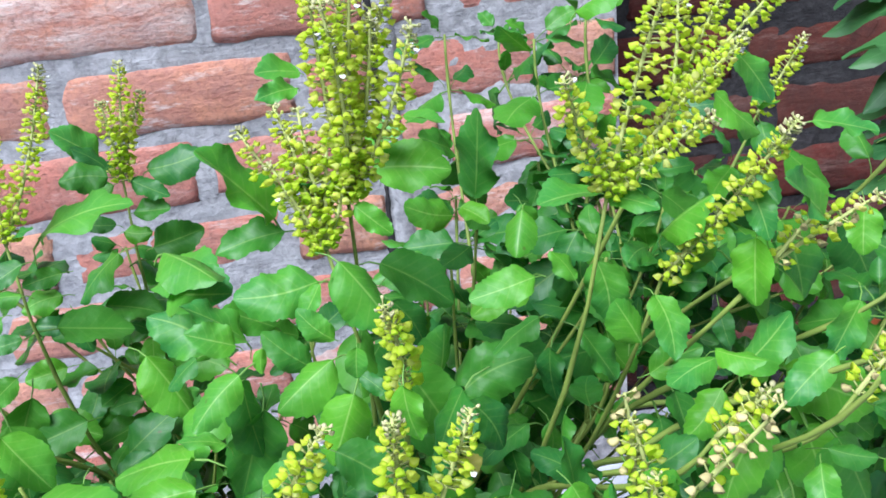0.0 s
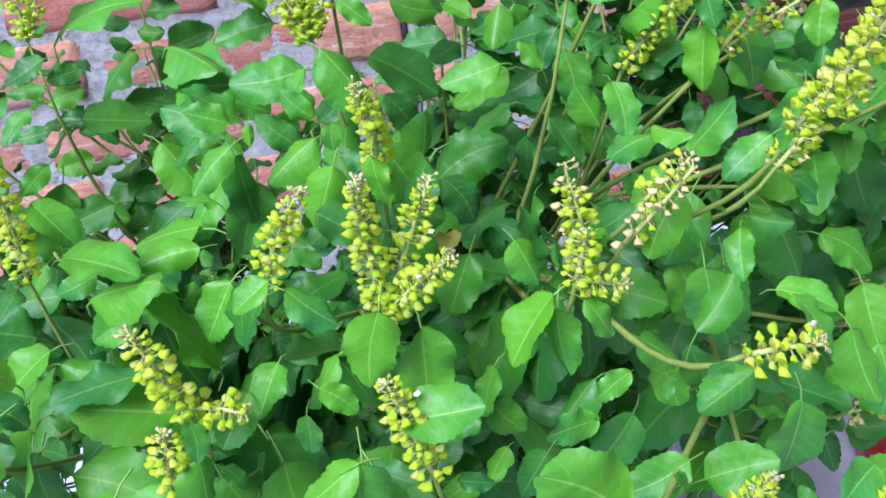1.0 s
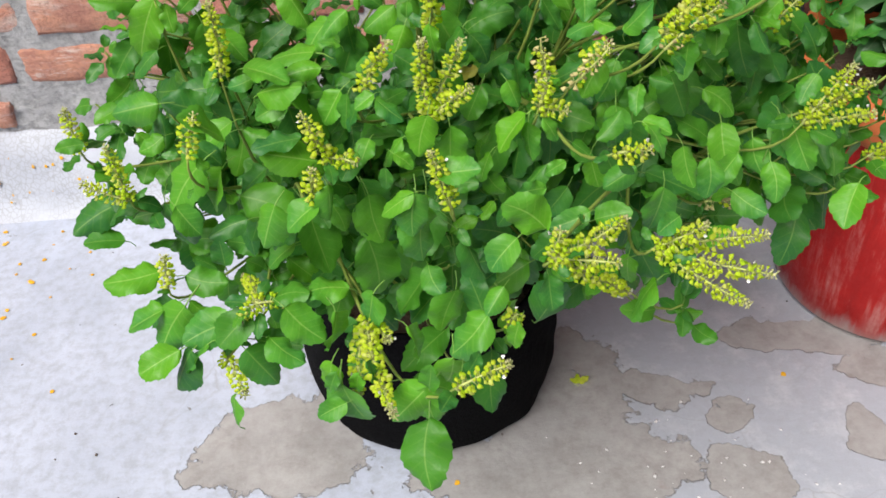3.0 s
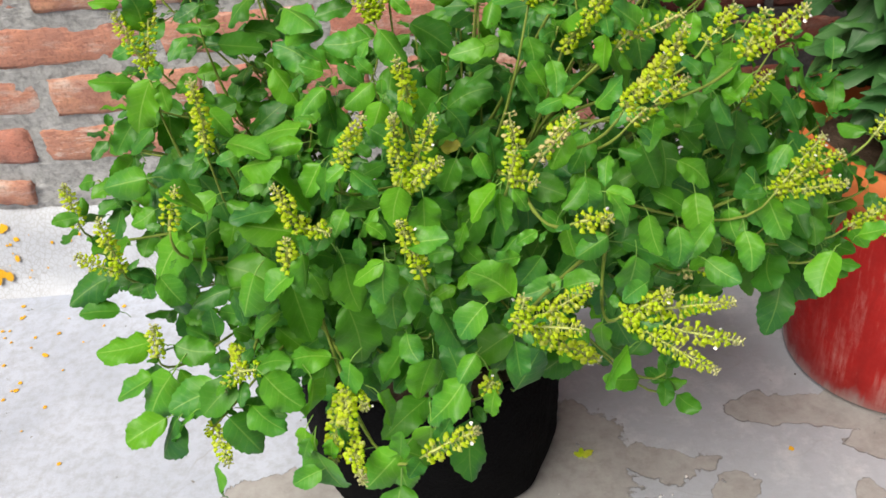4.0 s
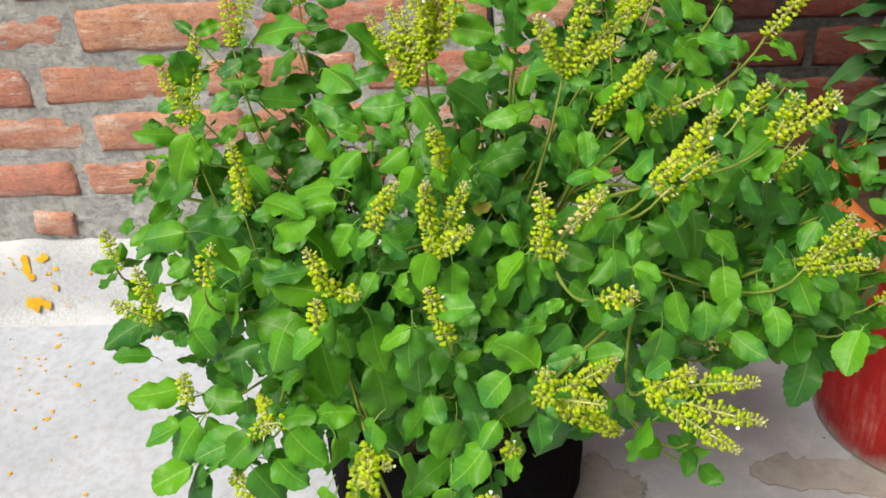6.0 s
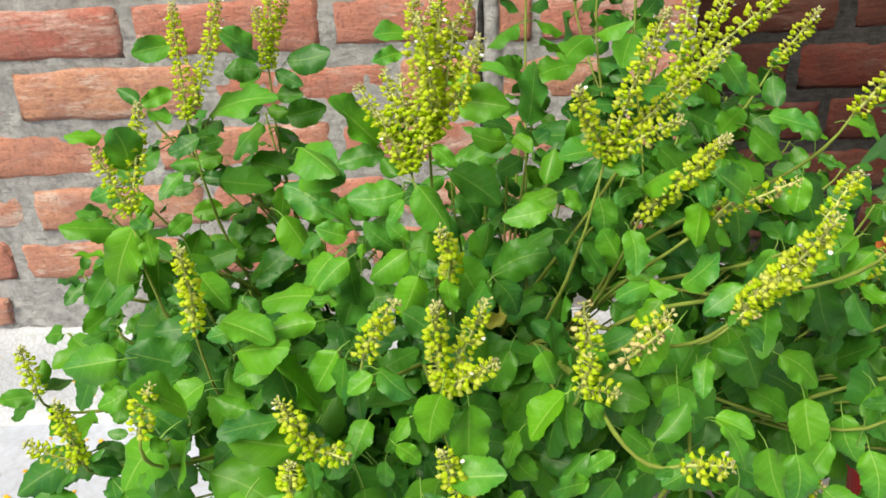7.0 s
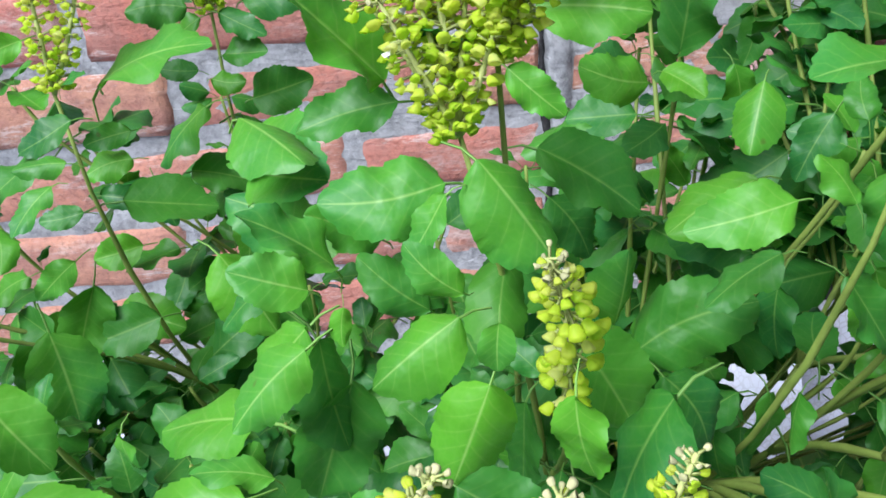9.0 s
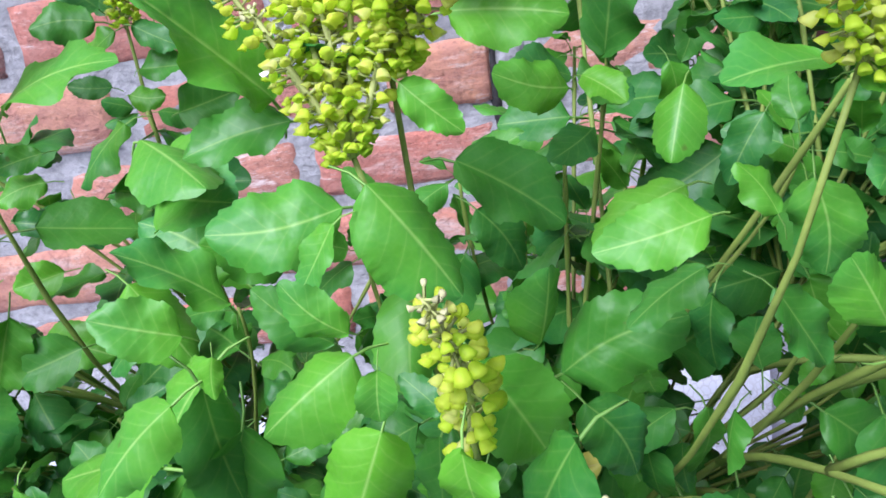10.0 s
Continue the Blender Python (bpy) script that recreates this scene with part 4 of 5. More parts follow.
put_leaf((0.132, -0.724, 0.593), (0.133, -0.730, 0.564))
put_leaf((0.122, -0.724, 0.626), (0.109, -0.730, 0.605))
put_leaf((0.106, -0.614, 0.645), (0.108, -0.620, 0.620))
put_leaf((0.088, -0.564, 0.623), (0.059, -0.572, 0.612))
put_leaf((0.001, -0.634, 0.667), (0.020, -0.642, 0.643))
put_leaf((-0.008, -0.614, 0.653), (-0.038, -0.623, 0.656))
put_leaf((-0.029, -0.594, 0.628), (-0.048, -0.601, 0.641), True)
put_leaf((-0.007, -0.639, 0.661), (-0.018, -0.643, 0.649))
put_leaf((0.010, -0.614, 0.682), (0.023, -0.619, 0.671))
put_leaf((-0.038, -0.624, 0.636), (-0.055, -0.631, 0.658))
put_leaf((-0.038, -0.659, 0.650), (-0.052, -0.664, 0.659))
put_leaf((-0.028, -0.674, 0.654), (-0.029, -0.676, 0.646))
put_leaf((-0.058, -0.624, 0.632), (-0.070, -0.628, 0.623), True)
put_leaf((-0.004, -0.664, 0.649), (-0.014, -0.668, 0.660))
put_leaf((-0.015, -0.624, 0.621), (-0.028, -0.629, 0.638), True)
put_leaf((0.003, -0.684, 0.654), (0.002, -0.686, 0.644))
put_leaf((0.016, -0.694, 0.643), (0.017, -0.698, 0.623))
put_leaf((0.020, -0.644, 0.625), (0.035, -0.651, 0.599), True)
put_leaf((0.008, -0.634, 0.596), (0.002, -0.639, 0.571), True)
put_leaf((0.037, -0.684, 0.634), (0.022, -0.690, 0.606), True)
put_leaf((0.044, -0.594, 0.581), (0.075, -0.603, 0.601), True)
put_leaf((0.038, -0.594, 0.592), (0.044, -0.600, 0.617))
put_leaf((0.080, -0.614, 0.624), (0.059, -0.620, 0.614), True)
put_leaf((0.094, -0.574, 0.590), (0.090, -0.580, 0.564), True)
put_leaf((0.087, -0.594, 0.562), (0.089, -0.599, 0.538), True)
put_leaf((0.098, -0.614, 0.615), (0.113, -0.620, 0.594), True)
put_leaf((0.118, -0.544, 0.635), (0.105, -0.551, 0.616), True)
put_leaf((0.074, -0.639, 0.652), (0.050, -0.645, 0.651))
put_leaf((0.113, -0.444, 0.622), (0.118, -0.451, 0.597), True)
put_leaf((0.020, -0.554, 0.636), (0.052, -0.564, 0.619), True)
put_leaf((0.068, -0.494, 0.617), (0.046, -0.501, 0.611), True)
put_leaf((0.025, -0.524, 0.604), (0.042, -0.531, 0.583), True)
put_leaf((-0.036, -0.679, 0.648), (-0.053, -0.684, 0.633))
put_leaf((-0.039, -0.654, 0.634), (-0.034, -0.660, 0.607), True)
put_leaf((-0.040, -0.704, 0.637), (-0.051, -0.707, 0.645))
put_leaf((-0.033, -0.694, 0.614), (-0.022, -0.696, 0.622))
put_leaf((-0.160, -0.554, 0.581), (-0.155, -0.562, 0.545))
put_leaf((-0.114, -0.614, 0.580), (-0.115, -0.617, 0.562))
put_leaf((-0.180, -0.454, 0.530), (-0.150, -0.461, 0.523))
put_leaf((-0.169, -0.494, 0.566), (-0.181, -0.501, 0.536), True)
put_leaf((-0.160, -0.454, 0.564), (-0.182, -0.460, 0.562))
put_leaf((-0.158, -0.424, 0.584), (-0.151, -0.430, 0.562), True)
put_leaf((0.084, -0.704, 0.578), (0.081, -0.709, 0.603))
put_leaf((0.137, -0.694, 0.609), (0.123, -0.701, 0.583))
put_leaf((0.152, -0.694, 0.573), (0.153, -0.701, 0.538))
put_leaf((0.176, -0.634, 0.659), (0.186, -0.642, 0.628))
put_leaf((0.074, -0.514, 0.651), (0.075, -0.526, 0.695), True)
put_leaf((0.107, -0.614, 0.675), (0.082, -0.621, 0.677))
put_leaf((0.199, -0.654, 0.629), (0.186, -0.660, 0.607))
put_leaf((0.169, -0.654, 0.604), (0.203, -0.662, 0.587))
put_leaf((0.093, -0.694, 0.595), (0.111, -0.700, 0.610), True)
put_leaf((0.089, -0.614, 0.577), (0.085, -0.619, 0.559), True)
put_leaf((0.115, -0.594, 0.604), (0.125, -0.600, 0.584), True)
put_leaf((0.077, -0.594, 0.563), (0.052, -0.600, 0.558), True)
put_leaf((-0.019, -0.764, 0.638), (-0.031, -0.768, 0.632))
put_leaf((0.131, -0.694, 0.578), (0.141, -0.701, 0.550))
put_leaf((0.123, -0.704, 0.538), (0.129, -0.709, 0.516))
put_leaf((0.005, -0.784, 0.568), (0.004, -0.791, 0.531))
put_leaf((-0.030, -0.754, 0.558), (-0.023, -0.762, 0.523), True)
put_leaf((-0.076, -0.714, 0.515), (-0.104, -0.722, 0.490), True)
put_leaf((-0.148, -0.684, 0.523), (-0.148, -0.690, 0.496), True)
put_leaf((-0.196, -0.654, 0.484), (-0.188, -0.663, 0.443), True)
put_leaf((-0.234, -0.634, 0.473), (-0.279, -0.644, 0.451), True)
put_leaf((-0.240, -0.644, 0.440), (-0.269, -0.651, 0.448), True)
put_leaf((0.224, -0.614, 0.654), (0.221, -0.620, 0.634))
put_leaf((0.245, -0.614, 0.638), (0.239, -0.621, 0.613))
put_leaf((0.253, -0.634, 0.624), (0.228, -0.642, 0.608))
put_leaf((0.244, -0.614, 0.585), (0.255, -0.625, 0.540), True)
put_leaf((0.179, -0.654, 0.576), (0.194, -0.662, 0.543))
put_leaf((0.150, -0.654, 0.607), (0.164, -0.661, 0.632))
put_leaf((0.155, -0.654, 0.661), (0.150, -0.661, 0.638))
put_leaf((0.313, -0.574, 0.478), (0.329, -0.585, 0.424), True)
put_leaf((0.380, -0.554, 0.389), (0.388, -0.564, 0.332), True)
put_leaf((0.190, -0.694, 0.484), (0.170, -0.700, 0.465), True)
put_leaf((0.138, -0.774, 0.509), (0.137, -0.779, 0.484))
put_leaf((0.153, -0.794, 0.504), (0.136, -0.800, 0.475))
put_leaf((0.043, -0.794, 0.482), (0.013, -0.802, 0.455))
put_leaf((0.010, -0.734, 0.447), (-0.013, -0.740, 0.425), True)
put_leaf((-0.035, -0.714, 0.460), (-0.026, -0.719, 0.435), True)
put_leaf((-0.000, -0.854, 0.483), (-0.024, -0.860, 0.457))
put_leaf((-0.052, -0.844, 0.461), (-0.071, -0.848, 0.453))
put_leaf((-0.055, -0.844, 0.491), (-0.062, -0.847, 0.475), True)
put_leaf((0.079, -0.774, 0.450), (0.094, -0.780, 0.485), True)
put_leaf((0.064, -0.794, 0.472), (0.059, -0.798, 0.450))
put_leaf((-0.065, -0.528, 0.593), (-0.097, -0.513, 0.610))
put_leaf((-0.081, -0.524, 0.624), (-0.053, -0.553, 0.633))
put_leaf((-0.214, -0.468, 0.533), (-0.214, -0.483, 0.488))
put_leaf((0.057, -0.546, 0.652), (0.038, -0.557, 0.663))
put_leaf((0.061, -0.548, 0.656), (0.071, -0.561, 0.653))
put_leaf((0.084, -0.577, 0.660), (0.077, -0.590, 0.645))
put_leaf((-0.129, -0.408, 0.673), (-0.146, -0.421, 0.694))
put_leaf((-0.175, -0.477, 0.669), (-0.194, -0.489, 0.664))
put_leaf((-0.007, -0.575, 0.724), (-0.021, -0.587, 0.724))
put_leaf((-0.005, -0.549, 0.727), (-0.022, -0.559, 0.731))
put_leaf((0.040, -0.535, 0.700), (0.057, -0.544, 0.698))
put_leaf((0.020, -0.540, 0.691), (0.036, -0.550, 0.698))
put_leaf((0.023, -0.535, 0.677), (0.057, -0.544, 0.676))
put_leaf((0.083, -0.615, 0.733), (0.071, -0.620, 0.745))
put_leaf((0.098, -0.625, 0.747), (0.113, -0.633, 0.758))
put_leaf((0.105, -0.632, 0.678), (0.120, -0.644, 0.679))
put_leaf((0.152, -0.656, 0.681), (0.152, -0.668, 0.667))
put_leaf((0.127, -0.631, 0.659), (0.138, -0.645, 0.679))
put_leaf((0.125, -0.621, 0.651), (0.114, -0.632, 0.650))
put_leaf((0.119, -0.645, 0.640), (0.121, -0.664, 0.624))
put_leaf((0.120, -0.697, 0.640), (0.130, -0.711, 0.642))
put_leaf((-0.101, -0.689, 0.597), (-0.073, -0.702, 0.612))
put_leaf((-0.175, -0.490, 0.612), (-0.189, -0.508, 0.604))
put_leaf((-0.087, -0.507, 0.626), (-0.061, -0.537, 0.640))
put_leaf((-0.186, -0.562, 0.648), (-0.184, -0.574, 0.680))
put_leaf((-0.066, -0.626, 0.590), (-0.101, -0.614, 0.581))
put_leaf((-0.033, -0.764, 0.598), (-0.043, -0.774, 0.585))
put_leaf((0.148, -0.716, 0.603), (0.143, -0.732, 0.592))
put_leaf((-0.026, -0.742, 0.592), (-0.033, -0.759, 0.583))
put_leaf((0.053, -0.724, 0.521), (0.044, -0.735, 0.515))
put_leaf((-0.113, -0.761, 0.439), (-0.087, -0.781, 0.434))
put_leaf((-0.053, -0.741, 0.463), (-0.083, -0.749, 0.470))
put_leaf((0.156, -0.807, 0.567), (0.142, -0.818, 0.565))
put_leaf((0.222, -0.716, 0.542), (0.204, -0.733, 0.527))
put_leaf((0.271, -0.686, 0.540), (0.284, -0.699, 0.511))
put_leaf((0.306, -0.729, 0.520), (0.292, -0.750, 0.500))
put_leaf((0.340, -0.694, 0.506), (0.356, -0.704, 0.518))
put_leaf((0.007, -0.714, 0.523), (-0.001, -0.725, 0.474))
put_leaf((-0.168, -0.687, 0.593), (-0.201, -0.687, 0.588))
put_leaf((-0.091, -0.704, 0.478), (-0.114, -0.712, 0.464))
put_leaf((0.086, -0.741, 0.543), (0.066, -0.752, 0.548))
put_leaf((0.137, -0.782, 0.617), (0.149, -0.794, 0.605))
put_leaf((0.164, -0.771, 0.592), (0.171, -0.782, 0.569))
put_leaf((0.190, -0.747, 0.564), (0.189, -0.761, 0.542))
put_leaf((0.217, -0.731, 0.522), (0.238, -0.746, 0.513))
put_leaf((0.249, -0.710, 0.529), (0.251, -0.728, 0.507))
put_leaf((0.284, -0.675, 0.576), (0.271, -0.687, 0.561))
put_leaf((0.301, -0.683, 0.557), (0.310, -0.694, 0.534))
put_leaf((0.042, -0.724, 0.507), (0.022, -0.730, 0.503))
put_leaf((0.005, -0.751, 0.490), (0.013, -0.773, 0.484))
put_leaf((0.052, -0.806, 0.518), (0.040, -0.817, 0.505))
put_leaf((0.115, -0.640, 0.618), (0.106, -0.643, 0.637))
put_leaf((0.209, -0.495, 0.687), (0.234, -0.502, 0.664))
put_leaf((0.173, -0.669, 0.672), (0.154, -0.678, 0.690))
put_leaf((-0.079, -0.538, 0.650), (-0.054, -0.567, 0.649))
put_leaf((-0.107, -0.685, 0.615), (-0.078, -0.698, 0.614))
put_leaf((0.122, -0.693, 0.635), (0.103, -0.702, 0.633))
put_leaf((0.211, -0.659, 0.559), (0.234, -0.670, 0.546))
put_leaf((0.137, -0.771, 0.612), (0.152, -0.781, 0.611))
put_leaf((-0.120, -0.729, 0.591), (-0.138, -0.741, 0.617))
put_leaf((0.052, -0.712, 0.554), (0.044, -0.722, 0.538))
put_leaf((0.098, -0.743, 0.565), (0.084, -0.752, 0.563))
put_leaf((0.267, -0.669, 0.541), (0.275, -0.685, 0.513))
put_leaf((0.218, -0.686, 0.548), (0.221, -0.704, 0.523))
put_leaf((0.247, -0.677, 0.526), (0.254, -0.692, 0.503))
put_leaf((-0.056, -0.800, 0.499), (-0.061, -0.800, 0.464))
put_leaf((0.018, -0.800, 0.446), (0.009, -0.800, 0.397))
put_leaf((-0.042, -0.840, 0.484), (-0.046, -0.840, 0.465))
put_leaf((0.062, -0.740, 0.439), (0.067, -0.740, 0.392))
put_leaf((-0.054, -0.840, 0.476), (-0.044, -0.840, 0.434))
put_leaf((0.022, -0.840, 0.480), (0.020, -0.840, 0.459))
put_leaf((-0.033, -0.780, 0.494), (-0.045, -0.780, 0.462))

shoot((-0.167, -0.480, 0.647), [(-0.167, -0.465, 0.728), (-0.135, -0.465, 0.734)])
shoot((-0.120, -0.400, 0.657), [(-0.111, -0.390, 0.725), (-0.124, -0.400, 0.704), (-0.103, -0.380, 0.705)])
shoot((-0.186, -0.575, 0.623), [(-0.175, -0.550, 0.689), (-0.201, -0.570, 0.668)])
shoot((-0.124, -0.682, 0.607), [(-0.119, -0.694, 0.667)])
shoot((-0.003, -0.615, 0.666), [(-0.031, -0.600, 0.714), (-0.016, -0.595, 0.721), (-0.007, -0.600, 0.720), (0.004, -0.600, 0.711), (0.010, -0.610, 0.701), (-0.020, -0.610, 0.701), (-0.004, -0.600, 0.704), (-0.012, -0.600, 0.711)], full=0.7)
shoot((0.008, -0.605, 0.682), [(0.003, -0.621, 0.772), (0.006, -0.631, 0.762), (0.019, -0.621, 0.776), (0.014, -0.611, 0.762), (0.037, -0.631, 0.749), (0.033, -0.611, 0.767), (0.024, -0.621, 0.755)], full=0.78)
shoot((0.105, -0.635, 0.681), [(0.131, -0.640, 0.764), (0.085, -0.652, 0.728), (0.141, -0.650, 0.708), (0.177, -0.600, 0.728)])
shoot((0.153, -0.580, 0.700), [(0.226, -0.580, 0.764), (0.160, -0.570, 0.756), (0.184, -0.570, 0.750)])
shoot((0.129, -0.626, 0.638), [(0.157, -0.677, 0.709)])
shoot((0.256, -0.453, 0.661), [(0.281, -0.460, 0.705)])
shoot((0.246, -0.614, 0.691), [(0.277, -0.620, 0.744)])
shoot((0.151, -0.745, 0.654), [(0.178, -0.765, 0.713), (0.176, -0.750, 0.688)])
shoot((0.162, -0.655, 0.651), [(0.208, -0.650, 0.670), (0.178, -0.660, 0.672)], dry=0.3, full=0.55)
shoot((0.222, -0.658, 0.650), [(0.245, -0.637, 0.667)])
shoot((0.163, -0.710, 0.623), [(0.201, -0.700, 0.648)], dry=0.15)
shoot((0.224, -0.730, 0.675), [(0.251, -0.745, 0.710), (0.232, -0.735, 0.705)])
shoot((0.266, -0.620, 0.583), [(0.285, -0.620, 0.607)])
shoot((-0.030, -0.706, 0.602), [(-0.010, -0.712, 0.642)])
shoot((0.012, -0.715, 0.587), [(0.010, -0.727, 0.650), (0.036, -0.705, 0.637), (0.039, -0.738, 0.622)])
shoot((0.017, -0.660, 0.617), [(0.013, -0.686, 0.668)])
shoot((-0.052, -0.772, 0.602), [(-0.060, -0.776, 0.634), (-0.032, -0.779, 0.601)])
shoot((-0.064, -0.770, 0.570), [(-0.060, -0.775, 0.595)])
shoot((0.022, -0.785, 0.568), [(0.011, -0.785, 0.611)])
shoot((-0.140, -0.745, 0.590), [(-0.131, -0.740, 0.616)])
shoot((-0.269, -0.600, 0.499), [(-0.271, -0.600, 0.540)])
shoot((-0.217, -0.665, 0.497), [(-0.220, -0.669, 0.549), (-0.250, -0.665, 0.515)])
shoot((-0.197, -0.700, 0.437), [(-0.192, -0.700, 0.469)])
shoot((0.272, -0.695, 0.549), [(0.301, -0.690, 0.591), (0.318, -0.690, 0.577), (0.326, -0.690, 0.550)])
shoot((0.360, -0.640, 0.474), [(0.413, -0.620, 0.488), (0.416, -0.630, 0.458)])
shoot((0.373, -0.620, 0.546), [(0.402, -0.600, 0.565)])
shoot((0.143, -0.810, 0.546), [(0.167, -0.825, 0.575), (0.211, -0.812, 0.552), (0.212, -0.831, 0.537), (0.196, -0.840, 0.522)])
shoot((0.077, -0.835, 0.566), [(0.125, -0.805, 0.567), (0.114, -0.845, 0.568), (0.081, -0.832, 0.584), (0.130, -0.814, 0.513)])
shoot((0.017, -0.865, 0.493), [(0.050, -0.866, 0.513)])
shoot((-0.040, -0.769, 0.462), [(-0.045, -0.839, 0.458), (-0.020, -0.879, 0.488), (-0.025, -0.800, 0.468)])
shoot((-0.119, -0.750, 0.463), [(-0.137, -0.700, 0.443), (-0.130, -0.757, 0.455), (-0.097, -0.743, 0.458)])
shoot((-0.152, -0.742, 0.400), [(-0.157, -0.745, 0.392), (-0.136, -0.778, 0.396)])
shoot((0.058, -0.785, 0.463), [(0.063, -0.790, 0.476)])
shoot((0.115, -0.800, 0.611), [(0.133, -0.810, 0.619)], dry=0.05)
shoot((0.211, -0.700, 0.488), [(0.243, -0.686, 0.476)], dry=0.75, full=0.5)
shoot((0.081, -0.735, 0.603), [(0.085, -0.735, 0.622), (0.099, -0.740, 0.601)])
shoot((0.090, -0.715, 0.603), [(0.085, -0.712, 0.629)])
shoot((0.110, -0.720, 0.622), [(0.123, -0.729, 0.641)])
shoot((0.100, -0.730, 0.612), [(0.119, -0.744, 0.645)], dry=0.9, full=0.35)
shoot((0.086, -0.712, 0.606), [(0.084, -0.710, 0.637)], dry=0.85, full=0.35)

shoot((0.082, -0.400, 0.721), [], 0.040)
shoot((0.132, -0.420, 0.715), [], 0.040)
shoot((0.155, -0.450, 0.727), [], 0.040)
shoot((0.123, -0.360, 0.714), [], 0.040)
shoot((0.159, -0.400, 0.689), [], 0.040)
shoot((0.078, -0.500, 0.652), [], 0.040)
shoot((0.181, -0.420, 0.665), [], 0.040)
fill(0.036, 6, (-0.215, -0.420, 0.635), (-0.182, -0.450, 0.529), (-0.235, -0.500, 0.575), (-0.158, -0.400, 0.570), (-0.206, -0.480, 0.511), (-0.145, -0.420, 0.499), (-0.277, -0.520, 0.494), (-0.195, -0.400, 0.597))
fill(0.036, 6, (-0.222, -0.460, 0.587), (-0.178, -0.450, 0.468), (-0.136, -0.360, 0.603), (-0.262, -0.500, 0.532))
fill(0.046, 7, (0.224, -0.450, 0.453), (0.281, -0.450, 0.444), (0.322, -0.470, 0.442), (0.351, -0.500, 0.447), (0.242, -0.470, 0.404), (0.301, -0.470, 0.388), (0.338, -0.500, 0.394), (0.267, -0.480, 0.368))
fill(0.046, 7, (0.325, -0.400, 0.419), (0.274, -0.400, 0.393), (0.350, -0.520, 0.532), (0.371, -0.540, 0.519), (0.362, -0.540, 0.486), (0.387, -0.560, 0.485), (0.372, -0.560, 0.450), (0.362, -0.550, 0.412))
fill(0.046, 7, (0.390, -0.580, 0.450), (0.347, -0.500, 0.437), (0.337, -0.520, 0.393), (0.385, -0.500, 0.542), (0.331, -0.420, 0.464), (0.374, -0.420, 0.449), (0.386, -0.450, 0.427), (0.373, -0.400, 0.417))
fill(0.046, 7, (0.320, -0.380, 0.449))
# shoots without spikes that fill the bush
for i in range(60):
    a, h = RND.uniform(0, 2 * math.pi), RND.uniform(0.0, 1.0)
    r = RND.uniform(0.05, 0.95) * (0.30 - 0.10 * abs(h - 0.35))
    shoot((0.03 + r * math.cos(a) * 0.95, -0.57 + r * math.sin(a) * 0.8 - 0.04 * (1 - h) + 0.08 * h, 0.33 + 0.21 * h), [], 0.039, nodes=9)
fill(0.042, 10, (0.20, -0.60, 0.47), (0.31, -0.60, 0.45), (0.23, -0.66, 0.44), (0.30, -0.52, 0.50), (0.10, -0.70, 0.45), (0.36, -0.60, 0.43), (-0.10, -0.62, 0.42), (-0.16, -0.60, 0.45))
fill(0.042, 10, (0.02, -0.72, 0.46), (-0.12, -0.56, 0.52), (-0.18, -0.52, 0.50), (-0.06, -0.60, 0.53), (0.34, -0.56, 0.48), (0.24, -0.54, 0.43), (0.18, -0.50, 0.50), (0.15, -0.60, 0.52))
fill(0.042, 10, (0.40, -0.58, 0.47), (0.33, -0.66, 0.46), (0.27, -0.48, 0.40), (0.30, -0.45, 0.55), (0.33, -0.50, 0.57), (0.28, -0.40, 0.52), (0.36, -0.48, 0.51), (0.22, -0.44, 0.58))
fill(0.042, 10, (0.38, -0.55, 0.40), (-0.05, -0.70, 0.40), (0.06, -0.66, 0.40), (0.06, -0.50, 0.61), (0.10, -0.46, 0.60), (0.02, -0.46, 0.59), (0.14, -0.52, 0.61), (-0.02, -0.50, 0.58))
fill(0.042, 10, (0.18, -0.50, 0.63), (0.05, -0.42, 0.56), (-0.08, -0.48, 0.55), (0.22, -0.48, 0.61), (0.12, -0.58, 0.57), (0.08, -0.40, 0.62), (0.17, -0.42, 0.60), (0.21, -0.36, 0.62))
fill(0.042, 10, (0.17, -0.36, 0.65), (0.25, -0.38, 0.61), (0.29, -0.38, 0.58), (0.14, -0.38, 0.63), (0.33, -0.40, 0.55), (0.20, -0.44, 0.66), (0.24, -0.45, 0.63), (0.15, -0.46, 0.64))
fill(0.042, 10, (0.11, -0.40, 0.59), (0.28, -0.45, 0.60), (0.32, -0.46, 0.58), (0.37, -0.44, 0.54), (0.06, -0.36, 0.57), (-0.02, -0.40, 0.55), (0.20, -0.34, 0.55), (0.27, -0.34, 0.52))
fill(0.042, 10, (0.13, -0.32, 0.54), (-0.20, -0.46, 0.45), (-0.16, -0.50, 0.48), (-0.13, -0.54, 0.49), (-0.18, -0.56, 0.47), (-0.24, -0.52, 0.43), (-0.10, -0.60, 0.49), (-0.14, -0.64, 0.46))
fill(0.042, 10, (-0.07, -0.66, 0.47), (-0.22, -0.58, 0.42), (-0.17, -0.42, 0.50), (-0.12, -0.44, 0.53), (-0.23, -0.44, 0.48), (-0.27, -0.38, 0.42), (-0.21, -0.48, 0.49), (-0.26, -0.46, 0.44))
fill(0.042, 10, (-0.19, -0.52, 0.52), (-0.19, -0.6, 0.53), (-0.2, -0.53, 0.45), (-0.24, -0.45, 0.51), (-0.23, -0.54, 0.51), (-0.23, -0.53, 0.59), (-0.26, -0.5, 0.45), (-0.14, -0.61, 0.58))
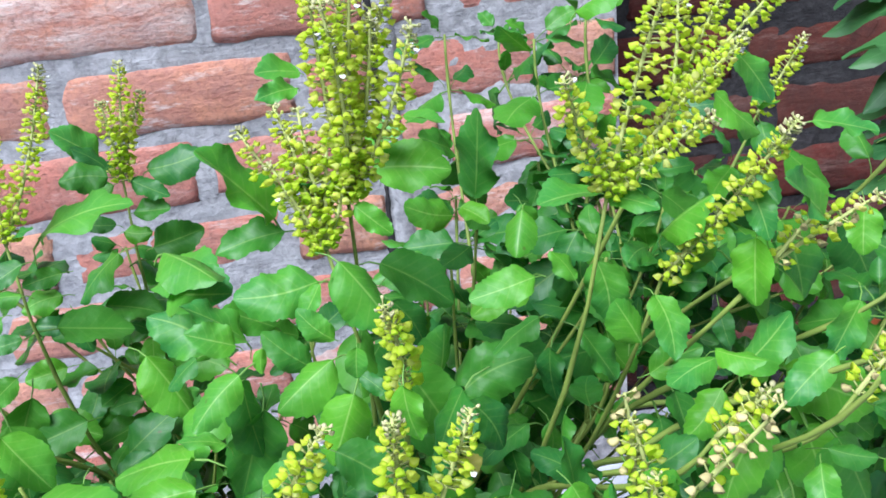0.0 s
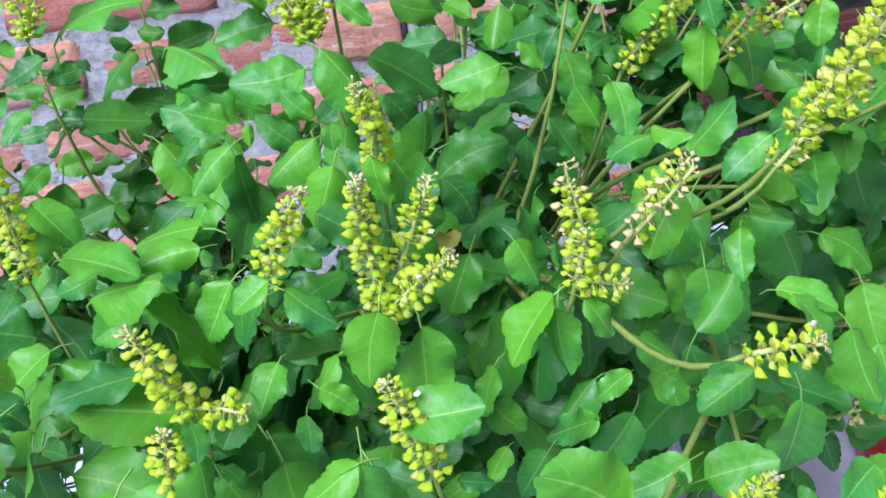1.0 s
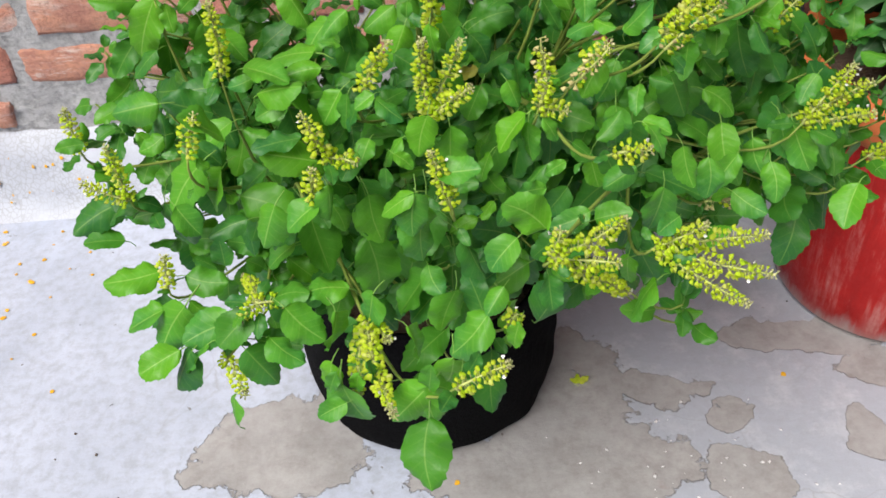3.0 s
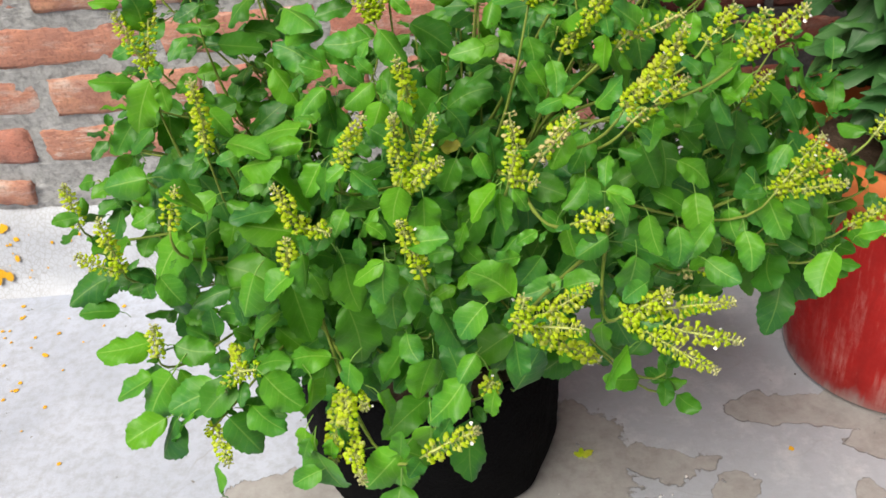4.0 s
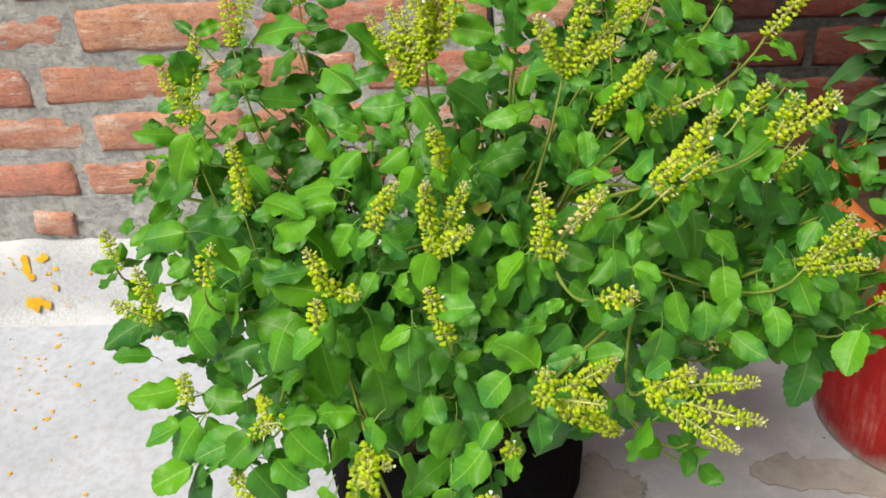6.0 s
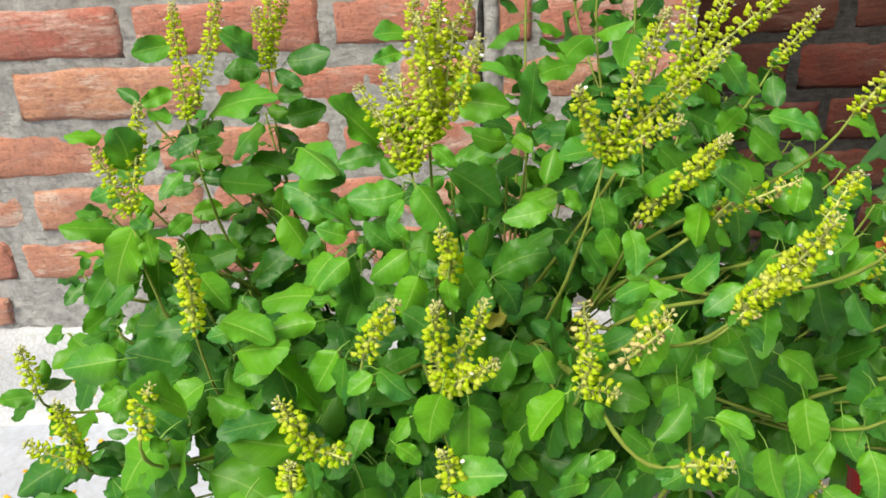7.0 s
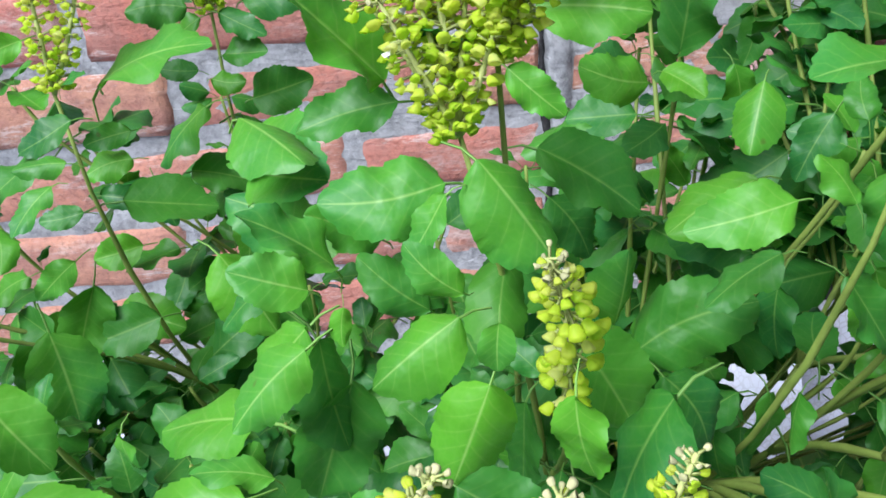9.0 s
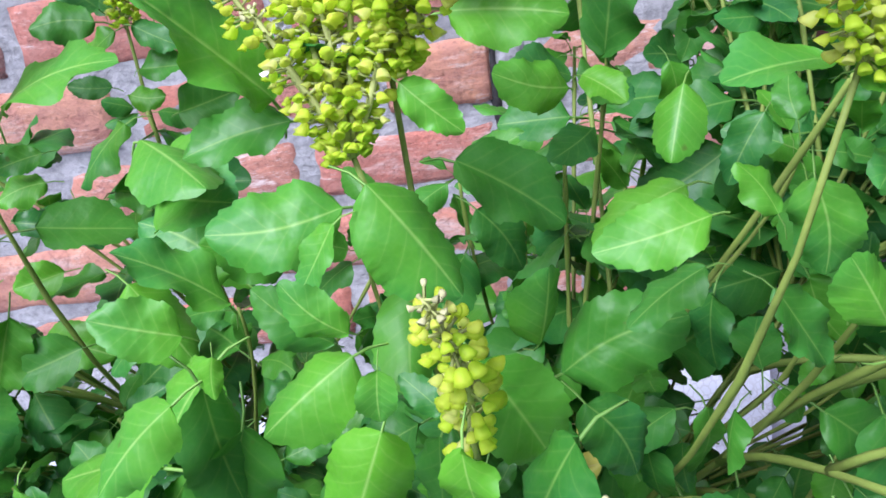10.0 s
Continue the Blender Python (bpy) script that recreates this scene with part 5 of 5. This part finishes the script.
fill(0.042, 10, (-0.26, -0.43, 0.55), (-0.27, -0.45, 0.44), (-0.22, -0.46, 0.46), (-0.28, -0.45, 0.5), (-0.2, -0.49, 0.44))
for base, tip, old_shaded in PLACED:
    mid = (base + tip) / 2
    br = min(BRANCHES, key=lambda b: (b[1] - mid).length)[0]
    d = tip - base
    up = (Vector((0, 0, 0.62)) + (EYE_SIDE - mid).normalized() * 0.75 + Vector((RND.uniform(-0.5, 0.5), RND.uniform(-0.2, 0.2), RND.uniform(-0.35, 0.35)))).normalized()
    side = d.cross(up).normalized()
    roll = RND.choice((-1, 1)) * RND.uniform(0.0, 0.5)
    up = up * math.cos(roll) + side * math.sin(roll)
    kind = RND.choice((1, 3, 5, 7, 9, 11, 13)) if 0.030 < d.length < 0.045 else RND.choice((0, 2, 4, 6, 8, 10, 12)) if d.length > 0.045 else RND.randrange(14)
    part("leaf", (LEAF_MESH if old_shaded else YOUNG_LIT_MESH)[kind], br, leaf_pose(base, d, up, d.length * 1.04))
for base, tip in (((0.085, -0.560, 0.472), (0.062, -0.570, 0.462)), ((0.037, -0.600, 0.551), (0.058, -0.610, 0.560)), ((0.051, -0.560, 0.533), (0.066, -0.570, 0.532))):
    base, tip = Vector(base), Vector(tip)
    br = min(BRANCHES, key=lambda b: (b[1] - base).length)[0]
    part("leaf", mesh_object("leaf", *FINE_LEAVES[3][:2], YELLOWED, None, FINE_LEAVES[3][2]), br, leaf_pose(base, tip - base, Vector((0.4, -0.5, 0.8)), (tip - base).length * 0.7), "yellowed dying leaf")
tagged(part("inner_foliage", inner.mesh("inner_foliage", LEAF, uv=True), basil), "dense green inner leaves", kind="stuff")

# ---- shrub in the red pot ----
LANCE = [leaf_geo(40 + s, width=0.17, teeth=0.0, fold=0.2, curl=0.35, petiole=0.1, rows=5, step=2, lanes=(0.5, 1.0), blunt=1.7) for s in range(5)]
LANCE_MESH = [mesh_object("leaf", v, f, SHRUB_LEAF, None, u) for v, f, u in LANCE]
shrub = thing("shrub", (POT.x, POT.y, 0.305), "leafy shrub with drooping lance-shaped leaves in the red pot", "plant")
SR = random.Random(3)
for i, (hx, hy, hz) in enumerate(((-0.12, 0.0, 0.66), (-0.13, 0.03, 0.57), (-0.09, -0.04, 0.74), (-0.12, 0.05, 0.75), (-0.08, 0.06, 0.53), (0.02, -0.08, 0.62), (0.10, 0.03, 0.70), (0.05, 0.11, 0.66), (-0.04, 0.02, 0.80), (-0.11, 0.07, 0.70), (-0.05, -0.09, 0.56), (-0.09, 0.02, 0.46), (-0.04, 0.06, 0.44), (-0.07, -0.05, 0.45), (0.0, -0.03, 0.48), (-0.10, 0.08, 0.50))):
    foot = Vector((POT.x + hx * 0.2, POT.y + hy * 0.2, 0.3))
    head = Vector((POT.x + hx, POT.y + hy, hz))
    g = Geo()
    pts = [foot.lerp(head, k / 8) + Vector((0, 0, 0.02 * math.sin(math.pi * k / 8))) for k in range(9)]
    g.tube(pts, [0.004 - 0.0025 * k / 8 for k in range(9)], 6)
    stem = part("stem", g.mesh("stem", STEM), shrub)
    for k in range(4, 9):
        for q in range(6 if k > 6 else 4):
            b = SR.uniform(0, 6.28) if k < 8 else q * 1.57 + SR.uniform(-0.3, 0.3)
            out = Vector((math.cos(b), math.sin(b), SR.uniform(-0.75, 0.25))).normalized()
            size = SR.uniform(0.06, 0.10)
            part("leaf", SR.choice(LANCE_MESH), stem, leaf_pose(pts[k] + out * 0.01, out, Vector((0, -0.25, 1)) + out * 0.3, size))


# ---- skirting, bricks ----
def skirting(name, x0, x1, wall_y, label):
    n = int((x1 - x0) / 0.03)
    prof = ((0.004, BASE + 0.004), (-0.010, BASE - 0.004), (-0.022, 0.09), (-0.030, 0.035), (-0.036, 0.012), (-0.05, 0.001), (-0.06, -0.002))
    vs, fs = [], []
    for i in range(n + 1):
        x = x0 + (x1 - x0) * i / n
        for y, z in prof:
            w = noise.noise((x * 9, y * 9, z * 20)) * 0.003
            vs.append((x, wall_y + y + w, z + (noise.noise((x * 12, 2, 2)) * 0.008 if z > 0.12 else 0)))
    k = len(prof)
    for i in range(n):
        for j in range(k - 1):
            a = i * k + j
            fs.append((a, a + 1, a + k + 1, a + k))
    g = Geo()
    g.add(vs, fs)
    last = n * k
    g.add([vs[last + j] for j in range(k)] + [(x1, wall_y + 0.1, -0.002), (x1, wall_y + 0.1, BASE)], [tuple(range(k + 2))])
    return tagged(new(name, g.mesh(name, SKIRT)), label, "skirting", kind="structure")


skirting("skirting_near", -2.6, CORNER, 0.0, "crazed whitewashed cement skirting along the wall's foot")
skirting("skirting_recessed", CORNER, 2.8, RECESS, "grey cement skirting at the recessed wall's foot")

BRICKS = [brick_mesh("brick", BRICK, s, 1.0) for s in range(6)]
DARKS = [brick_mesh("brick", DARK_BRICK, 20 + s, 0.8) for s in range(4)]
BR = random.Random(5)


def lay(wall, meshes, front, x_lo, x_hi, base, rows, joints, near, height=0.066, gap=0.009):
    """Courses of stretchers between x_lo and x_hi; joints gives each row's first joint."""
    rest = Geo()
    for k in range(rows):
        z = base + k * COURSE + 0.004 + height / 2
        if z > 2.1:
            break
        j0 = joints.get(k, -0.35 + 0.1215 * (k % 2) + BR.uniform(-0.02, 0.02))
        n0 = math.floor((x_lo - j0) / 0.243)
        x = j0 + n0 * 0.243
        while x < x_hi:
            a, b = max(x + gap * BR.uniform(0.35, 0.7), x_lo), min(x + 0.243 - gap * BR.uniform(0.35, 0.7), x_hi - 0.002)
            if b - a > 0.03:
                h = height * BR.uniform(0.93, 1.07)
                m = Matrix.Translation(((a + b) / 2, front + BR.uniform(-0.003, 0.003), z + BR.uniform(-0.002, 0.002))) @ Euler((BR.uniform(-0.02, 0.02), BR.uniform(-0.008, 0.008), BR.uniform(-0.01, 0.01))).to_matrix().to_4x4() @ Matrix.Diagonal((b - a, 1, h, 1))
                me = BR.choice(meshes)
                if near[0] < (a + b) / 2 < near[1] and z < near[2]:
                    part("brick", me, wall, m)
                else:
                    rest.add([m @ v.co for v in me.vertices], [tuple(p.vertices) for p in me.polygons])
            x += 0.243
    tagged(part("far_bricks", rest.mesh("far_bricks", meshes[0].materials[0]), wall), "bricks further along the wall", kind="stuff")


SEAM = 0.062
lay(wall_near, BRICKS, 0.0, SEAM + 0.022, CORNER, BASE + COURSE, 24, {}, (0.0, CORNER, 1.1))
lay(wall_near, BRICKS, 0.0, -2.6, SEAM, BASE + COURSE, 24, {0: -0.587, 1: -0.548, 2: -0.611, 3: -0.53, 4: -0.367, 5: -0.256, 6: -0.099}, (-1.3, SEAM, 1.1))
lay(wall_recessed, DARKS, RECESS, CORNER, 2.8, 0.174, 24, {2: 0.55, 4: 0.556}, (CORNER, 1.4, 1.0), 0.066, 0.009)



def ragged_strip(name, mat, x0, x1, proud, z0, z1, seed, label):
    """An upright smear of cement with wandering edges."""
    n = int((z1 - z0) / 0.006)
    vs, fs = [], []
    for k in range(n + 1):
        z = z0 + (z1 - z0) * k / n
        a = x0 + 0.006 * noise.noise((z * 14, seed, 1)) + 0.002 * noise.noise((z * 70, seed, 2))
        b = x1 + 0.007 * noise.noise((z * 11, seed, 5)) + 0.003 * noise.noise((z * 60, seed, 7))
        for j in range(5):
            t = j / 4
            bulge = math.sin(math.pi * t) ** 0.5 * proud * (1 + 0.5 * noise.noise((z * 40, t * 2, seed)))
            vs.append((a + (b - a) * t, 0.0045 - bulge, z))
    for k in range(n):
        for j in range(4):
            q = k * 5 + j
            fs.append((q, q + 1, q + 6, q + 5))
    g = Geo()
    g.add(vs, fs)
    return part(name, g.mesh(name, mat), wall_near, None, label)


ragged_strip("cement_seam", MORTAR, SEAM + 0.006, SEAM + 0.026, 0.0085, BASE, 1.4, 3, "ragged upright seam of grey cement")
# no real gap: a dark raised strip stands for the crack's inner shade
ragged_strip("crack", DARK_MORTAR, SEAM - 0.003, SEAM + 0.005, 0.0035, BASE + 0.05, 1.1, 8, "dark strip for the shade in a crack beside the seam")

# a broken piece of brick low in the skirting's top
part("brick", BRICKS[2], wall_near, Matrix.Translation((-0.652, -0.006, 0.168)) @ Matrix.Rotation(0.12, 4, "Y") @ Matrix.Diagonal((0.068, 1, 0.045, 1)), "broken stub of brick")


# ---- paint spots, litter ----
def blob(geo, at, right, up, r, seed, stretch=1.0):
    """A small flat irregular spot."""
    at, right, up = Vector(at), Vector(right), Vector(up)
    n = 14
    ring = []
    for j in range(n):
        a = 2 * math.pi * j / n
        k = r * (1 + 0.45 * noise.noise((math.cos(a) * 1.3, math.sin(a) * 1.3, seed * 3.7)))
        ring.append(at + right * k * math.cos(a) + up * k * stretch * math.sin(a))
    normal = right.cross(up).normalized()
    geo.add([at + normal * 0.0006] + ring, [(0, 1 + j, 1 + (j + 1) % n) for j in range(n)])


SLOPE = Vector((0, 0.026, 0.116)).normalized()
on_skirt = lambda x, z: (x, -0.0375 + (z - 0.012) * 0.224 - 0.0045, z)
spots = Geo()
for i, (x, z, r, st) in enumerate(((-0.716, 0.112, 0.006, 1.3), (-0.717, 0.098, 0.006, 1.8), (-0.712, 0.084, 0.0055, 1.5), (-0.690, 0.113, 0.007, 0.7), (-0.683, 0.117, 0.006, 0.8),
                                   (-0.725, 0.036, 0.006, 1.5), (-0.716, 0.030, 0.006, 1.6), (-0.706, 0.037, 0.008, 0.8), (-0.696, 0.033, 0.006, 1.5), (-0.711, 0.041, 0.009, 0.5), (-0.668, 0.096, 0.004, 0.9), (-0.675, 0.062, 0.0035, 1.4))):
    blob(spots, on_skirt(x + 0.003, z), (1, 0, 0), SLOPE, r * 1.15, i, st)
for i in range(34):
    x, z, r = -0.70 + BR.gauss(0, 0.09), BR.uniform(0.016, 0.118), BR.uniform(0.0009, 0.0028)
    blob(spots, on_skirt(x, z), (1, 0, 0), SLOPE, r, 20 + i, 1.1)
for i in range(60):
    x, y, r = -0.66 + BR.gauss(0, 0.09), -0.07 - abs(BR.gauss(0, 0.16)), BR.uniform(0.0012, 0.0038)
    blob(spots, (x, y, 0.0016), (1, 0, 0), (0, 1, 0), r, 70 + i, 1.0)
for x, y in ((0.4465, -0.4707), (0.62, -0.52), (0.02, -0.60)):
    blob(spots, (x, y, 0.0016), (1, 0, 0), (0, 1, 0), 0.0034, x * 9)
tagged(new("paint_spots", spots.mesh("paint_spots", YELLOW)), "splashes and drips of yellow paint", "paint", kind="stuff")

litter = Geo()
for i in range(60):
    x, y, r = BR.uniform(-0.5, 0.9), BR.uniform(-0.95, -0.05), BR.uniform(0.0008, 0.003)
    m = Matrix.Translation((x, y, r * 0.5)) @ Euler((BR.random() * 6, BR.random() * 6, BR.random() * 6)).to_matrix().to_4x4() @ Matrix.Scale(r, 4)
    litter.add([m @ Vector(v) for v in ((1, 0, 0), (-1, 0.3, 0), (0, 1, 0.2), (0, -0.7, 0.1), (0, 0, 0.7), (0, 0, -0.6))], [(0, 2, 4), (2, 1, 4), (1, 3, 4), (3, 0, 4), (2, 0, 5), (1, 2, 5), (3, 1, 5), (0, 3, 5)])
crumbs = Geo()
for i in range(70):
    x, y, r = 0.28 + BR.gauss(0, 0.09), -0.63 + BR.gauss(0, 0.05), BR.uniform(0.0008, 0.0035)
    m = Matrix.Translation((x, y, r * 0.25)) @ Euler((BR.uniform(-0.3, 0.3), BR.uniform(-0.3, 0.3), BR.random() * 6)).to_matrix().to_4x4() @ Matrix.Diagonal((r, r * 0.8, r * 0.4, 1))
    crumbs.add([m @ Vector(v) for v in ((1, 0, 0), (-1, 0.3, 0), (0, 1, 0.2), (0, -0.7, 0.1), (0, 0, 0.7), (0, 0, -0.6))], [(0, 2, 4), (2, 1, 4), (1, 3, 4), (3, 0, 4), (2, 0, 5), (1, 2, 5), (3, 1, 5), (0, 3, 5)])
tagged(new("paint_flakes", crumbs.mesh("paint_flakes", PETAL)), "loose white flakes of floor paint", "litter", kind="stuff")
tagged(new("litter", litter.mesh("litter", SOIL)), "scattered dark crumbs of soil on the floor", "litter", kind="stuff")

fallen = thing("fallen_calyx", (0.183, -0.463, 0.0), "yellow-green fallen leaf bud lying on the floor", "plant litter")
fg = Geo()
for ang, size in ((0.4, 0.017), (1.5, 0.013), (2.6, 0.011)):
    v, f, u = LEAVES[4]
    m = leaf_pose((0.183, -0.463, 0.0025), (math.cos(ang), math.sin(ang), 0.25), (0, -0.3, 1), size)
    fg.add([m @ Vector(q) for q in v], f)
part("bud", fg.mesh("bud", CALYX), fallen)
